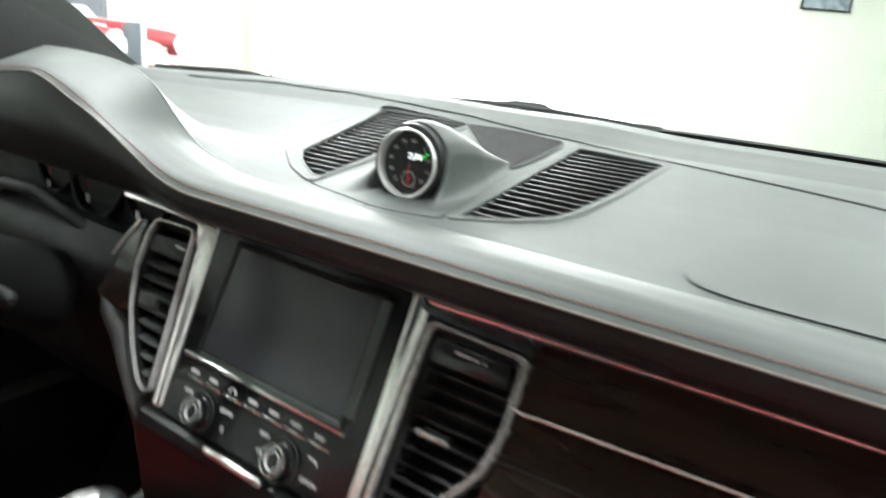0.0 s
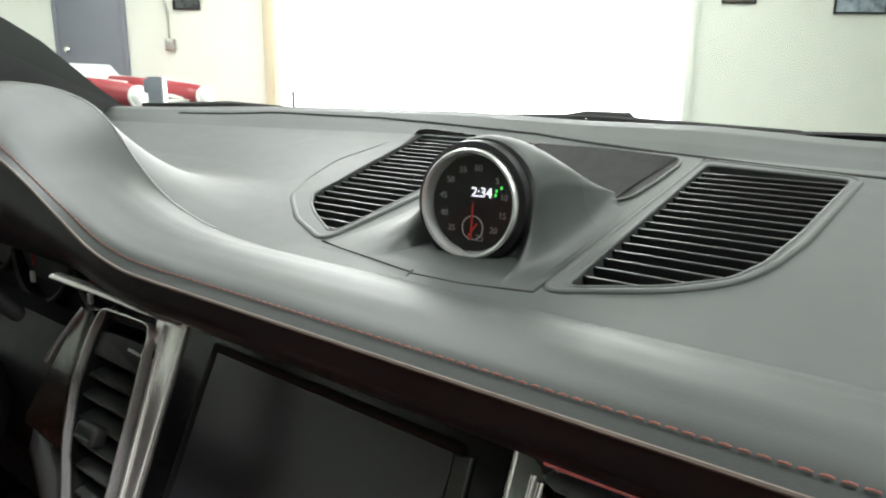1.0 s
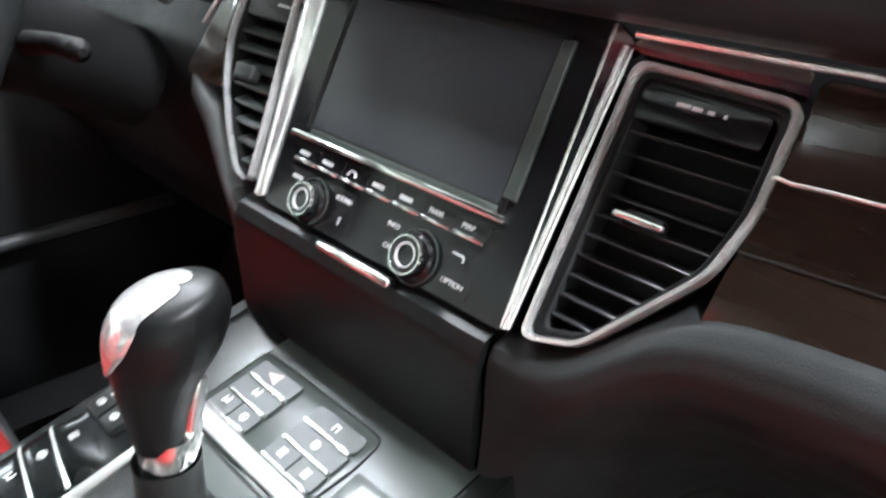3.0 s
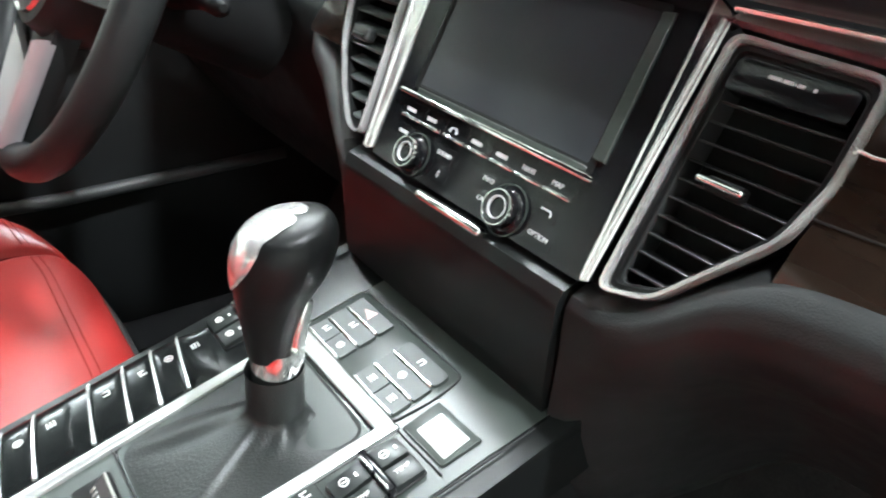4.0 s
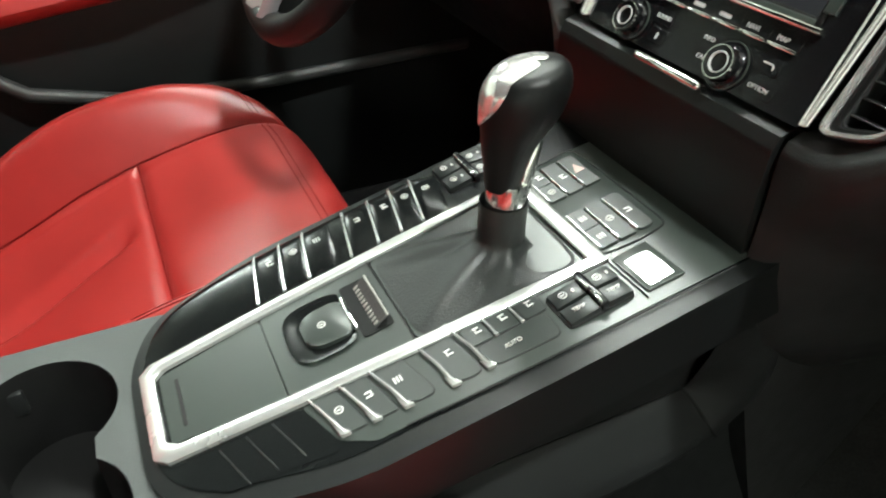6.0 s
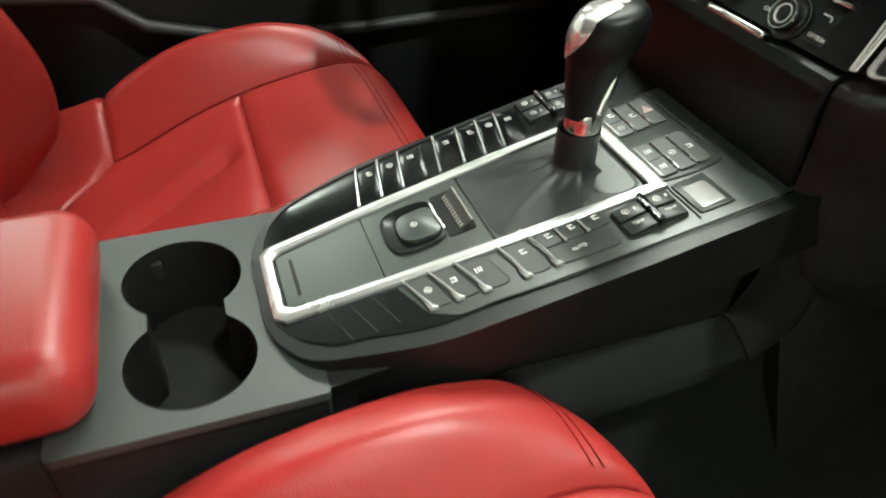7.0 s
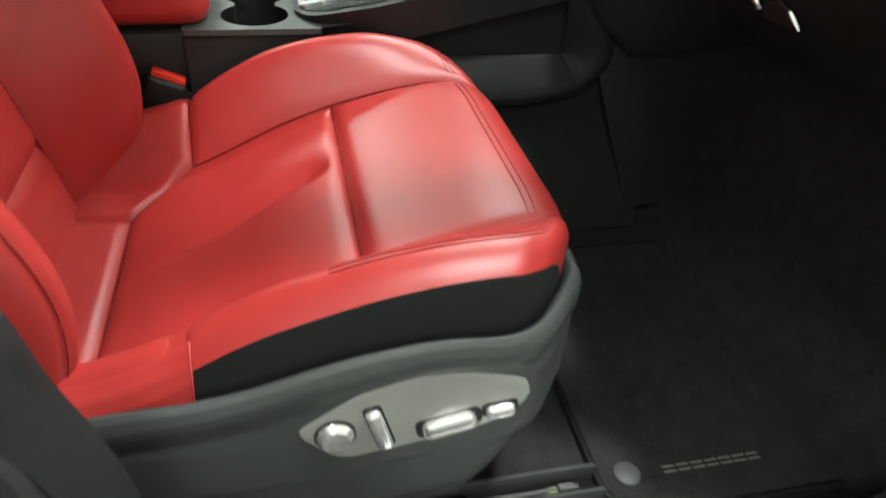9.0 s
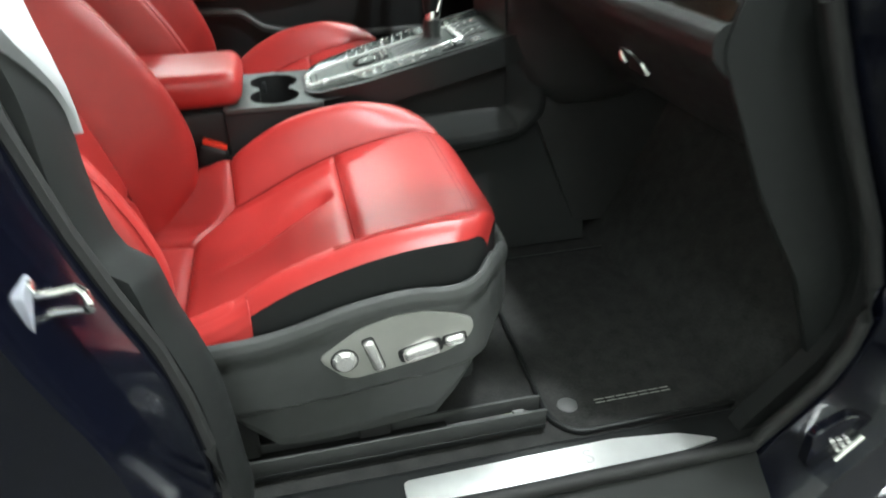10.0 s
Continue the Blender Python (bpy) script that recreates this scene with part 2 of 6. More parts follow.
def sheet(f, nu, nv, thick=None):
    """A grid of points f(u, v), u and v from 0 to 1; thick: a vector that gives it a back."""
    b = bmesh.new()
    vs = [[b.verts.new(f(i / nu, j / nv)) for j in range(nv + 1)] for i in range(nu + 1)]
    for i in range(nu):
        for j in range(nv):
            b.faces.new((vs[i][j], vs[i + 1][j], vs[i + 1][j + 1], vs[i][j + 1]))
    if thick is not None:
        t = Vector(thick)
        ws = [[b.verts.new(q.co + t) for q in row] for row in vs]
        for i in range(nu):
            for j in range(nv):
                b.faces.new((ws[i][j], ws[i][j + 1], ws[i + 1][j + 1], ws[i + 1][j]))
        rim = [(i, 0) for i in range(nu)] + [(nu, j) for j in range(nv)] + [(i, nv) for i in range(nu, 0, -1)] + [(0, j) for j in range(nv, 0, -1)]
        for (a, c), (d, e) in zip(rim, rim[1:] + rim[:1]):
            b.faces.new((vs[a][c], ws[a][c], ws[d][e], vs[d][e]))
    bmesh.ops.recalc_face_normals(b, faces=b.faces)
    return b


def interp(x, pts):
    if x <= pts[0][0]:
        return pts[0][1]
    for (a, p), (b, q) in zip(pts, pts[1:]):
        if x <= b:
            return p + (q - p) * (x - a) / (b - a)
    return pts[-1][1]


def smooth_interp(x, pts):
    """Catmull-Rom through the pairs."""
    if x <= pts[0][0]:
        return pts[0][1]
    for i in range(len(pts) - 1):
        a, b = pts[i], pts[i + 1]
        if x <= b[0]:
            p, q = pts[max(i - 1, 0)], pts[min(i + 2, len(pts) - 1)]
            h = b[0] - a[0]
            ma = (b[1] - p[1]) / (b[0] - p[0]) if b[0] > p[0] else 0
            mb = (q[1] - a[1]) / (q[0] - a[0]) if q[0] > a[0] else 0
            t = (x - a[0]) / h
            return (2 * t ** 3 - 3 * t ** 2 + 1) * a[1] + (t ** 3 - 2 * t ** 2 + t) * h * ma + (3 * t ** 2 - 2 * t ** 3) * b[1] + (t ** 3 - t ** 2) * h * mb
    return pts[-1][1]


def step(x):
    x = min(1, max(0, x))
    return x * x * (3 - 2 * x)


def lettering(name, text, size, m, mat, parent, depth=0.0003):
    """Raised letters as a mesh."""
    c = bpy.data.curves.new(name, "FONT")
    c.body, c.size, c.align_x, c.align_y, c.extrude = text, size, "CENTER", "CENTER", depth
    tmp = bpy.data.objects.new(name, c)
    scene.collection.objects.link(tmp)
    me = bpy.data.meshes.new_from_object(tmp.evaluated_get(bpy.context.evaluated_depsgraph_get()))
    bpy.data.objects.remove(tmp)
    me.transform(m)
    me.materials.append(mat)
    ob = new(name, me)
    ob.parent = parent
    return ob

# ---- the garage ----
DARKRED = material("dark_red_paint", (0.30, 0.03, 0.04), 0.4, var=0.1)


def garage():
    def slab(name, sx, sy, sz, at, mat, label, kind="structure", bevel=0.0):
        ob = part(name, box(sx, sy, sz, at, bevel), mat, None, label)
        ob.matrix_world = GARAGE
        return tagged(ob, kind=kind)

    slab("floor", 15, 14.4, 0.1, (0, 1.3, -0.05), CONCRETE, "grey concrete garage floor")
    slab("ceiling", 15, 14.4, 0.1, (0, 1.3, CEIL + 0.05), PLASTER, "pale painted garage ceiling")
    # end wall with a gateway from -2.0 to 2.5
    b = box(5.5, 0.15, CEIL, (-4.75, 8.075, CEIL / 2))
    box(5.0, 0.15, CEIL, (5.0, 8.075, CEIL / 2), bm=b)
    box(4.5, 0.15, 0.5, (0.25, 8.075, CEIL - 0.25), bm=b)
    ob = part("wall_north", b, PLASTER, None, "cream painted garage wall with gateway")
    ob.matrix_world = GARAGE
    tagged(ob, kind="structure")
    slab("wall_west", 0.15, 14.4, CEIL, (-7.575, 1.3, CEIL / 2), PLASTER, "cream painted garage side wall")
    slab("wall_east", 0.15, 14.4, CEIL, (7.575, 1.3, CEIL / 2), PLASTER, "cream painted garage side wall")
    slab("wall_south", 15, 0.15, CEIL, (0, -5.975, CEIL / 2), PLASTER, "cream painted garage rear wall")
    slab("backdrop", 9, 0.05, 6, (0.25, 9.3, 2.6), DAY, "blown-out daylight beyond the gateway")
    slab("trim", 0.11, 0.06, 3.1, (-2.10, 7.97, 1.55), TAN, "tan timber post beside the gateway", bevel=0.006)
    slab("trim", 0.09, 0.05, 3.1, (2.55, 7.975, 1.55), PLASTER, "pale jamb beside the gateway", bevel=0.006)
    door = thing("door_1", "grey painted steel side door, closed", "door", m=GARAGE @ pose(-4.085, 7.97, 0), kind="structure")
    part("leaf", box(0.70, 0.045, 2.9, (0, 0, 1.45), 0.004), DOORPAINT, door)
    part("frame", box(0.05, 0.07, 2.95, (-0.375, 0, 1.475), 0.004, bm=box(0.05, 0.07, 2.95, (0.375, 0, 1.475), 0.004)), DOORPAINT, door)
    knob = part("door_knob", lathe([(0.012, 0), (0.012, 0.04), (0.03, 0.045), (0.033, 0.065), (0.02, 0.08)], 20, pose(-0.25, -0.022, 1.66, 90)), CHROME, door, "chrome knob")
    box_ = thing("junction_box", "grey wall socket box with conduit", "socket", m=GARAGE @ pose(-3.20, 7.96, 1.73))
    part("housing", box(0.10, 0.06, 0.12, (0, 0, 0), 0.006), SILVER, box_)
    part("conduit", tube([(-0.01, 0, 0.06), (-0.01, 0, 0.3), (-0.05, 0, 0.5), (-0.05, 0, 1.7)], 0.014), SILVER, box_)
    for i, (px, pz, w, h, tint) in enumerate([(-3.0, 2.10, 0.30, 0.36, (0.05, 0.06, 0.06)), (3.03, 2.225, 0.37, 0.5, (0.14, 0.12, 0.11)), (4.34, 2.13, 0.57, 0.45, (0.30, 0.36, 0.42))]):
        pic = thing("framed_picture", "small framed picture hung on the cream wall", "picture", "pictures on the wall", GARAGE @ pose(px, 7.985, pz))
        ring = frame_ring([(-w / 2, 0), (w / 2, 0), (w / 2, h), (-w / 2, h)], [(-w / 2 + .02, .02), (w / 2 - .02, .02), (w / 2 - .02, h - .02), (-w / 2 + .02, h - .02)], 0, 0.02, 0.003)
        fr = part("frame", ring, VOID, pic)
        fr.matrix_basis = pose(0, 0, 0, 90)
        im = part("print", prism([(-w / 2 + .02, .02), (w / 2 - .02, .02), (w / 2 - .02, h - .02), (-w / 2 + .02, h - .02)], 0, 0.008), material("picture_print_%d" % i, tint, 0.3, var=0.8, scale=9), pic)
        im.matrix_basis = pose(0, 0, 0, 90)
    for lx, ly in TUBES:
        lamp = thing("ceiling_light", "lit fluorescent ceiling light with white tray", "lamp", "ceiling lights", GARAGE @ pose(lx, ly, CEIL))
        long = 0.22 if lx == 0.906 else 1.5
        part("tray", box(long + 0.1, 0.30, 0.07, (0, 0, -0.035), 0.01), PLASTER, lamp)
        part("diffuser", box(long, 0.22, 0.04, (0, 0, -0.085), 0.012), TUBE, lamp)
    # the nose of a parked red car on a lift platform, far beyond the windscreen
    lift = thing("lift_platform", "grey steel platform of a vehicle lift", "vehicle lift", m=GARAGE @ pose(-2.40, 5.80, 0, 0, 0, -123))
    for q in (-1, 1):
        part("runway", box(0.34, 2.9, 0.12, (q * 0.40, -1.25, 0.06), 0.01), DOORPAINT, lift)
    car = thing("parked_car", "red vintage car with round headlamps on a lift platform", "car", m=GARAGE @ pose(-2.40, 5.80, 0.12, 0, 0, -123))
    def fender(q):
        def f(u, v):
            """A long wing: round in section, rising towards its tail."""
            y = 0.08 - 2.1 * u
            r = smooth_interp(u, [(0, 0.078), (0.06, 0.100), (0.4, 0.120), (0.8, 0.115), (1, 0.09)])
            a = 2 * math.pi * v
            return Vector((q * 0.31 + r * math.cos(a), y, 1.080 + 0.085 * u + r * math.sin(a)))
        return sheet(f, 30, 28)
    for q in (-1, 1):
        wing = part("wing", fender(q), DARKRED, car, "long red front wing")
        lamp = part("headlamp", lathe([(0.074, -0.02), (0.084, 0.012), (0.082, 0.030), (0.070, 0.026), (0.05, 0.044), (0.0, 0.058)], 28, Matrix.Translation((q * 0.31, 0.08, 1.080)) @ pose(0, 0, 0, -90)), WHITE, car, "pale round headlamp")
        part("lamp_rim", lathe([(0.074, 0.0), (0.090, 0.010), (0.090, 0.032), (0.080, 0.034)], 28, Matrix.Translation((q * 0.31, 0.08, 1.080)) @ pose(0, 0, 0, -90), True), WHITE, lamp, "pale lamp rim")
        # white bar that paints the reflection on top of the wing
        part("wing_gleam", tube([(q * 0.31 - 0.03, -0.10 - 0.20 * i, 1.080 + 0.108 + 0.010 * i) for i in range(9)], 0.016, 6), WHITE, wing, "white painted reflection along the top of the wing")
    # the car is red; the bonnet's white stands for a reflection
    part("bonnet", sheet(lambda u, v: Vector((-0.24 + 0.48 * u, -0.06 - 1.05 * v, 1.06 + 0.05 * math.sin(math.pi * u) + 0.060 * v)), 16, 14, (0, 0, -0.03)), WHITE, car, "rounded bonnet, coloured white for its reflection")
    part("grille", box(0.44, 0.04, 0.16, (0, 0.0, 0.98), 0.02, 3), SILVER, car, "dull metal grille")
    part("bumper", tube([(-0.48, -0.05, 0.72), (-0.32, 0.10, 0.72), (0, 0.14, 0.72), (0.32, 0.10, 0.72), (0.48, -0.05, 0.72)], 0.04, 10), CHROME, car, "chrome bumper")
    part("body", box(0.90, 2.3, 0.50, (0, -1.25, 0.72), 0.08, 4), DARKRED, car, "red lower body")
    # opaque pale colour in place of the reflection in the glass
    part("windscreen", sheet(lambda u, v: Vector((-0.42 + 0.84 * u, -1.10 - 0.30 * v - 0.08 * (2 * u - 1) ** 2, 1.16 + 0.20 * v)), 10, 6, (0, -0.01, 0)), material("screen_reflection_tone", (0.45, 0.46, 0.46), 0.2, var=0.05), car, "opaque windscreen, coloured pale for its reflection")
    for q in (-1, 1):
        for yy in (-0.30, -2.0):
            wheel = part("wheel", lathe([(0.17, -0.07), (0.29, -0.07), (0.31, -0.04), (0.31, 0.04), (0.29, 0.07), (0.17, 0.07)], 28, Matrix.Translation((q * 0.42, yy, 0.31)) @ pose(0, 0, 0, 0, 90), True), VOID, car, "black tyre")
            part("rim", lathe([(0.0, -0.05), (0.17, -0.06), (0.17, 0.06), (0.0, 0.05)], 24, Matrix.Translation((q * 0.42, yy, 0.31)) @ pose(0, 0, 0, 0, 90)), SILVER, wheel, "dull metal rim")
    post = thing("box_on_post", "dark grey box on a slim floor post", "post", m=GARAGE @ pose(-2.262, 5.30, 0))
    part("post", tube([(0.02, 0, 0), (0.02, 0, 0.95)], 0.03, 10), DOORPAINT, post)
    bx = part("box", box(0.105, 0.08, 0.42, (0, 0, 1.145), 0.008, 2), DOORPAINT, post, "dark grey box")
    part("side_box", box(0.05, 0.06, 0.10, (-0.060, 0, 1.285), 0.006, 2), DOORPAINT, bx)
    part("edge_plate", box(0.014, 0.07, 0.42, (0.060, 0, 1.150), 0.003, 1), WHITE, bx, "white edge plate")
    bol = thing("bollard", "slim black post standing in the gateway", "bollard", m=GARAGE @ pose(-1.93, 8.3, 0))
    part("post", tube([(0, 0, 0), (0, 0, 1.22)], 0.018, 10), VOID, bol)
    part("cap", lathe([(0.0, 1.22), (0.022, 1.22), (0.022, 1.23), (0.0, 1.245)], 12), VOID, bol)


garage()


# ---- the car's shell ----
def structure(name, bm, mat, label):
    return tagged(part(name, bm, mat, None, label), kind="structure")


def along(pts, v):
    k = v * (len(pts) - 1)
    i = min(int(k), len(pts) - 2)
    t = k - i
    return [pts[i][c] + (pts[i + 1][c] - pts[i][c]) * t for c in (0, 1)]


def car_shell():
    # floor pan and tunnel
    structure("car_floor", box(1.46, 2.9, 0.03, (0, -0.35, 0.435), 0.004), CARPET, "black carpeted floor of the car")
    structure("firewall", sheet(lambda u, v: Vector((-0.73 + 1.46 * u, 0.86 + 0.16 * v - 0.12 * (1 - v) ** 2, 0.45 + 0.72 * v)), 6, 12, (0, 0.03, 0)), CARPET, "black carpeted toe board")
    # roof, with a dark lining
    structure("car_roof", sheet(lambda u, v: Vector((-0.72 + 1.44 * u, 0.225 - 2.125 * v, 1.585 + 0.075 * math.sin(math.pi * u) * 1.0 - 0.02 * v)), 12, 12, (0, 0, 0.04)), BLUE, "dark blue roof of the car")
    # windscreen pillars
    EDGE = [(0.96, 1.222), (0.884, 1.276), (0.828, 1.318), (0.783, 1.351), (0.748, 1.370), (0.60, 1.445), (0.40, 1.535), (0.15, 1.615)]
    for s in (-1, 1):
        def pillar(u, v):
            y, z = along(EDGE, u)
            inward = 0.12 * max(0, (z - 1.3) / 0.3)
            return Vector((s * (0.715 - inward + 0.03 * (v - 0.3) ** 2 + 0.012 * v), y - 0.05 * v * v, z - 0.135 * v * (1 - 0.35 * u)))
        structure("trim", sheet(pillar, 28, 10, (s * 0.035, 0.0, 0)), CLOTH, "dark grey windscreen pillar trim")
    ws = structure("window_1", sheet(lambda u, v: Vector(((-0.72 + 0.14 * v) * (1 - 2 * u), 1.130 - 0.86 * v - 0.165 * (2 * u - 1) ** 2, 1.235 + 0.38 * v)), 12, 8, (0, 0.005, 0.004)), CLEAR, "clear windscreen")
    ws.visible_shadow = False
    # black band at the foot of the glass
    structure("frit_band", sheet(lambda u, v: Vector((0.72 * (2 * u - 1), 1.116 - 0.86 * v * 0.10 - 0.165 * (2 * u - 1) ** 2, 1.238 + 0.38 * v * 0.10 * (0.55 + 0.28 * step((u - 0.48) / 0.12)))), 48, 3, (0, 0.003, 0.002)), VOID, "black band along the foot of the windscreen")
    # wipers at rest
    for x0, x1, z in ((-0.72, -0.46, 1.272), (-0.30, 0.10, 1.268)):
        w = thing("wiper", "black windscreen wiper at rest", "wiper", "windscreen wipers")
        yy = [1.075 - 0.30 * q * q for q in (x0, (x0 + x1) / 2, x1)]
        part("blade", tube([(x0, yy[0], z), ((x0 + x1) / 2, yy[1], z + 0.001), (x1, yy[2], z - 0.004)], [0.003, 0.006, 0.004], 8, flat=1.3), VOID, w)
        if x0 > -0.5:
            part("arm", tube([(-0.15, 1.072, z + 0.002), (-0.11, 1.076, z + 0.006), (-0.065, 1.078, z + 0.005), (-0.045, 1.085, z - 0.02)], [0.003, 0.006, 0.007, 0.008], 8), VOID, w)
        else:
            part("arm", tube([(-0.55, 0.99, z - 0.004), (-0.50, 1.01, z - 0.008), (-0.44, 1.04, z - 0.03)], [0.003, 0.005, 0.008], 8), VOID, w)
    # side and rear glass, tinted
    for nm, f in (("window_2", lambda u, v: Vector((-0.775 + 0.17 * v, 0.78 - 2.4 * u - 0.55 * v * (1 - u), 1.02 + 0.58 * v))), ("window_3", lambda u, v: Vector((0.60 - 1.2 * u, -1.74 + 0.1 * v, 1.28 + 0.30 * v))), ("window_4", lambda u, v: Vector((0.87 - 0.25 * v, -0.30 - 1.4 * u, 1.05 + 0.55 * v)))):
        structure(nm, sheet(f, 8, 6, (0, 0, 0.004)), TINT, "dark tinted car window")
    # bonnet
    structure("bonnet", sheet(lambda u, v: Vector((-0.80 + 1.6 * u, 1.13 + 0.95 * v, 1.205 - 0.16 * v - 0.05 * v * v - 0.10 * (2 * u - 1) ** 4)), 16, 10, (0, 0, -0.03)), BLUE, "dark blue bonnet")
    structure("cowl", box(1.42, 0.14, 0.03, (0, 1.10, 1.19), 0.008), VOID, "black cowl panel below the windscreen")
    # far side: driver's door wall and body side
    structure("wall_left", box(0.05, 2.6, 0.62, (-0.80, -0.2, 0.70), 0.01), BLUE, "dark blue body side")
    # rear
    structure("wall_rear", box(1.5, 0.05, 0.85, (0, -1.75, 0.86), 0.01), SOFT, "dark rear panel of the cabin")
    # near side: sill
    structure("sill", prism(rounded([(0.70, 0.45), (0.715, 0.487), (0.80, 0.487), (0.86, 0.44), (0.88, 0.30), (0.70, 0.30)], 0.012), -1.75, 1.02, axes="xzy"), SOFT, "dark door sill")
    structure("sill_skirt", prism(rounded([(0.86, 0.445), (0.90, 0.43), (0.93, 0.28), (0.86, 0.25)], 0.015), -1.75, 1.10, axes="xzy"), BLUE, "dark blue outer sill")


car_shell()


# ---- dashboard ----
TOP_SLOPE = 0.165


def dash_top(y):
    return 1.21 + TOP_SLOPE * (y - 0.68)


SEAM_LIFT = [(-0.66, 0.0), (-0.60, 0.035), (-0.50, 0.066), (-0.42, 0.076), (-0.37, 0.077), (-0.30, 0.058), (-0.25, 0.042), (-0.20, 0.022), (-0.165, 0.008), (-0.13, 0.001), (-0.10, 0.0)]
CREST_LIFT = [(-0.70, 0.0), (-0.62, 0.055), (-0.54, 0.092), (-0.475, 0.096), (-0.42, 0.095), (-0.364, 0.091), (-0.319, 0.083), (-0.294, 0.074), (-0.275, 0.062), (-0.251, 0.042), (-0.217, 0.021), (-0.184, 0.010), (-0.146, 0.003), (-0.10, 0.0)]


# section of the dash from under the roll to the windscreen: (y, z)
ROLL = [(0.605, 1.1745), (0.588, 1.1760), (0.577, 1.1820), (0.5715, 1.1910), (0.572, 1.203)]
PAD = [(0.572, 1.203), (0.580, 1.210), (0.594, 1.2145), (0.612, 1.2155), (0.628, 1.213), (0.640, 1.209), (0.650, 1.2060)]
COVER = [(0.650, 1.2060), (0.665, 1.2080), (0.70, 1.2133), (0.75, 1.2215), (0.80, 1.2298), (0.86, 1.2397), (0.92, 1.2496), (0.945, 1.2538), (0.965, 1.2605), (0.995, 1.2695), (1.02, 1.2725), (1.06, 1.262)]


def dash_point(pts, x, v):
    y, z = along(pts, v)
    low, top = smooth_interp(x, SEAM_LIFT), smooth_interp(x, CREST_LIFT)
    curve = -0.03 * max(0, abs(x) - 0.45) ** 2 * 4
    if y > 0.80:
        far = 1.055 - 0.30 * x * x
        y = 0.80 + (y - 0.80) * (far - 0.80) / 0.26
    if pts is ROLL:
        z += low * v ** 0.7
        y -= 0.15 * low * math.sin(math.pi * v)
    elif pts is PAD:
        smooth = min(1, top / 0.04)
        z += smooth * (1.203 + 0.003 * v + 0.0025 * math.sin(math.pi * v) - z)
        z += low + (top - low) * (0.7 * v + 0.3 * math.sin(v * math.pi / 2))
    else:
        z += top * max(0, 1 - (y - 0.65) / 0.12) ** 2.0
        z += (0.005 * step((-x - 0.05) / 0.2) - 0.006 * step((x - 0.02) / 0.15)) * step((y - 0.90) / 0.08)
    return Vector((x, y + curve, z))


def cover_z(x, y):
    """Height of the dash cover at a place of the plan."""
    lo, hi = 0.0, 1.0
    for _ in range(24):
        mid = (lo + hi) / 2
        lo, hi = (mid, hi) if dash_point(COVER, x, mid).y < y else (lo, mid)
    return dash_point(COVER, x, lo).z


def inside(p, outline):
    hit = False
    for (ax, ay), (bx, by) in zip(outline, outline[1:] + outline[:1]):
        if (ay > p.y) != (by > p.y) and p.x < ax + (bx - ax) * (p.y - ay) / (by - ay):
            hit = not hit
    return hit


def spread(points, d):
    """An outline moved outwards by d."""
    k = len(points)
    area = sum(points[i][0] * points[(i + 1) % k][1] - points[(i + 1) % k][0] * points[i][1] for i in range(k))
    out = []
    for i in range(k):
        a, b, c = (Vector(points[j % k]) for j in (i - 1, i, i + 1))
        n = Vector((0, 0))
        for e in ((b - a), (c - b)):
            if e.length > 1e-9:
                n += Vector((e.y, -e.x)).normalized() * (1 if area > 0 else -1)
        n.normalize()
        out.append(tuple(b + n * d))
    return out


# openings of the vents in the dash top, in the plan
VENT_IN = {
    1: rounded([(0.0712, 0.911), (0.1652, 0.900), (0.1590, 0.788), (0.1535, 0.743), (0.1455, 0.720), (0.1225, 0.699), (0.0830, 0.679)], 0.006, 3),
    -1: rounded([(-0.2270, 0.9430), (-0.1690, 0.7450), (-0.1500, 0.7270), (-0.1295, 0.7120), (-0.0915, 0.6895), (-0.0880, 0.6950), (-0.098, 0.80), (-0.088, 0.938)], 0.006, 3),
}


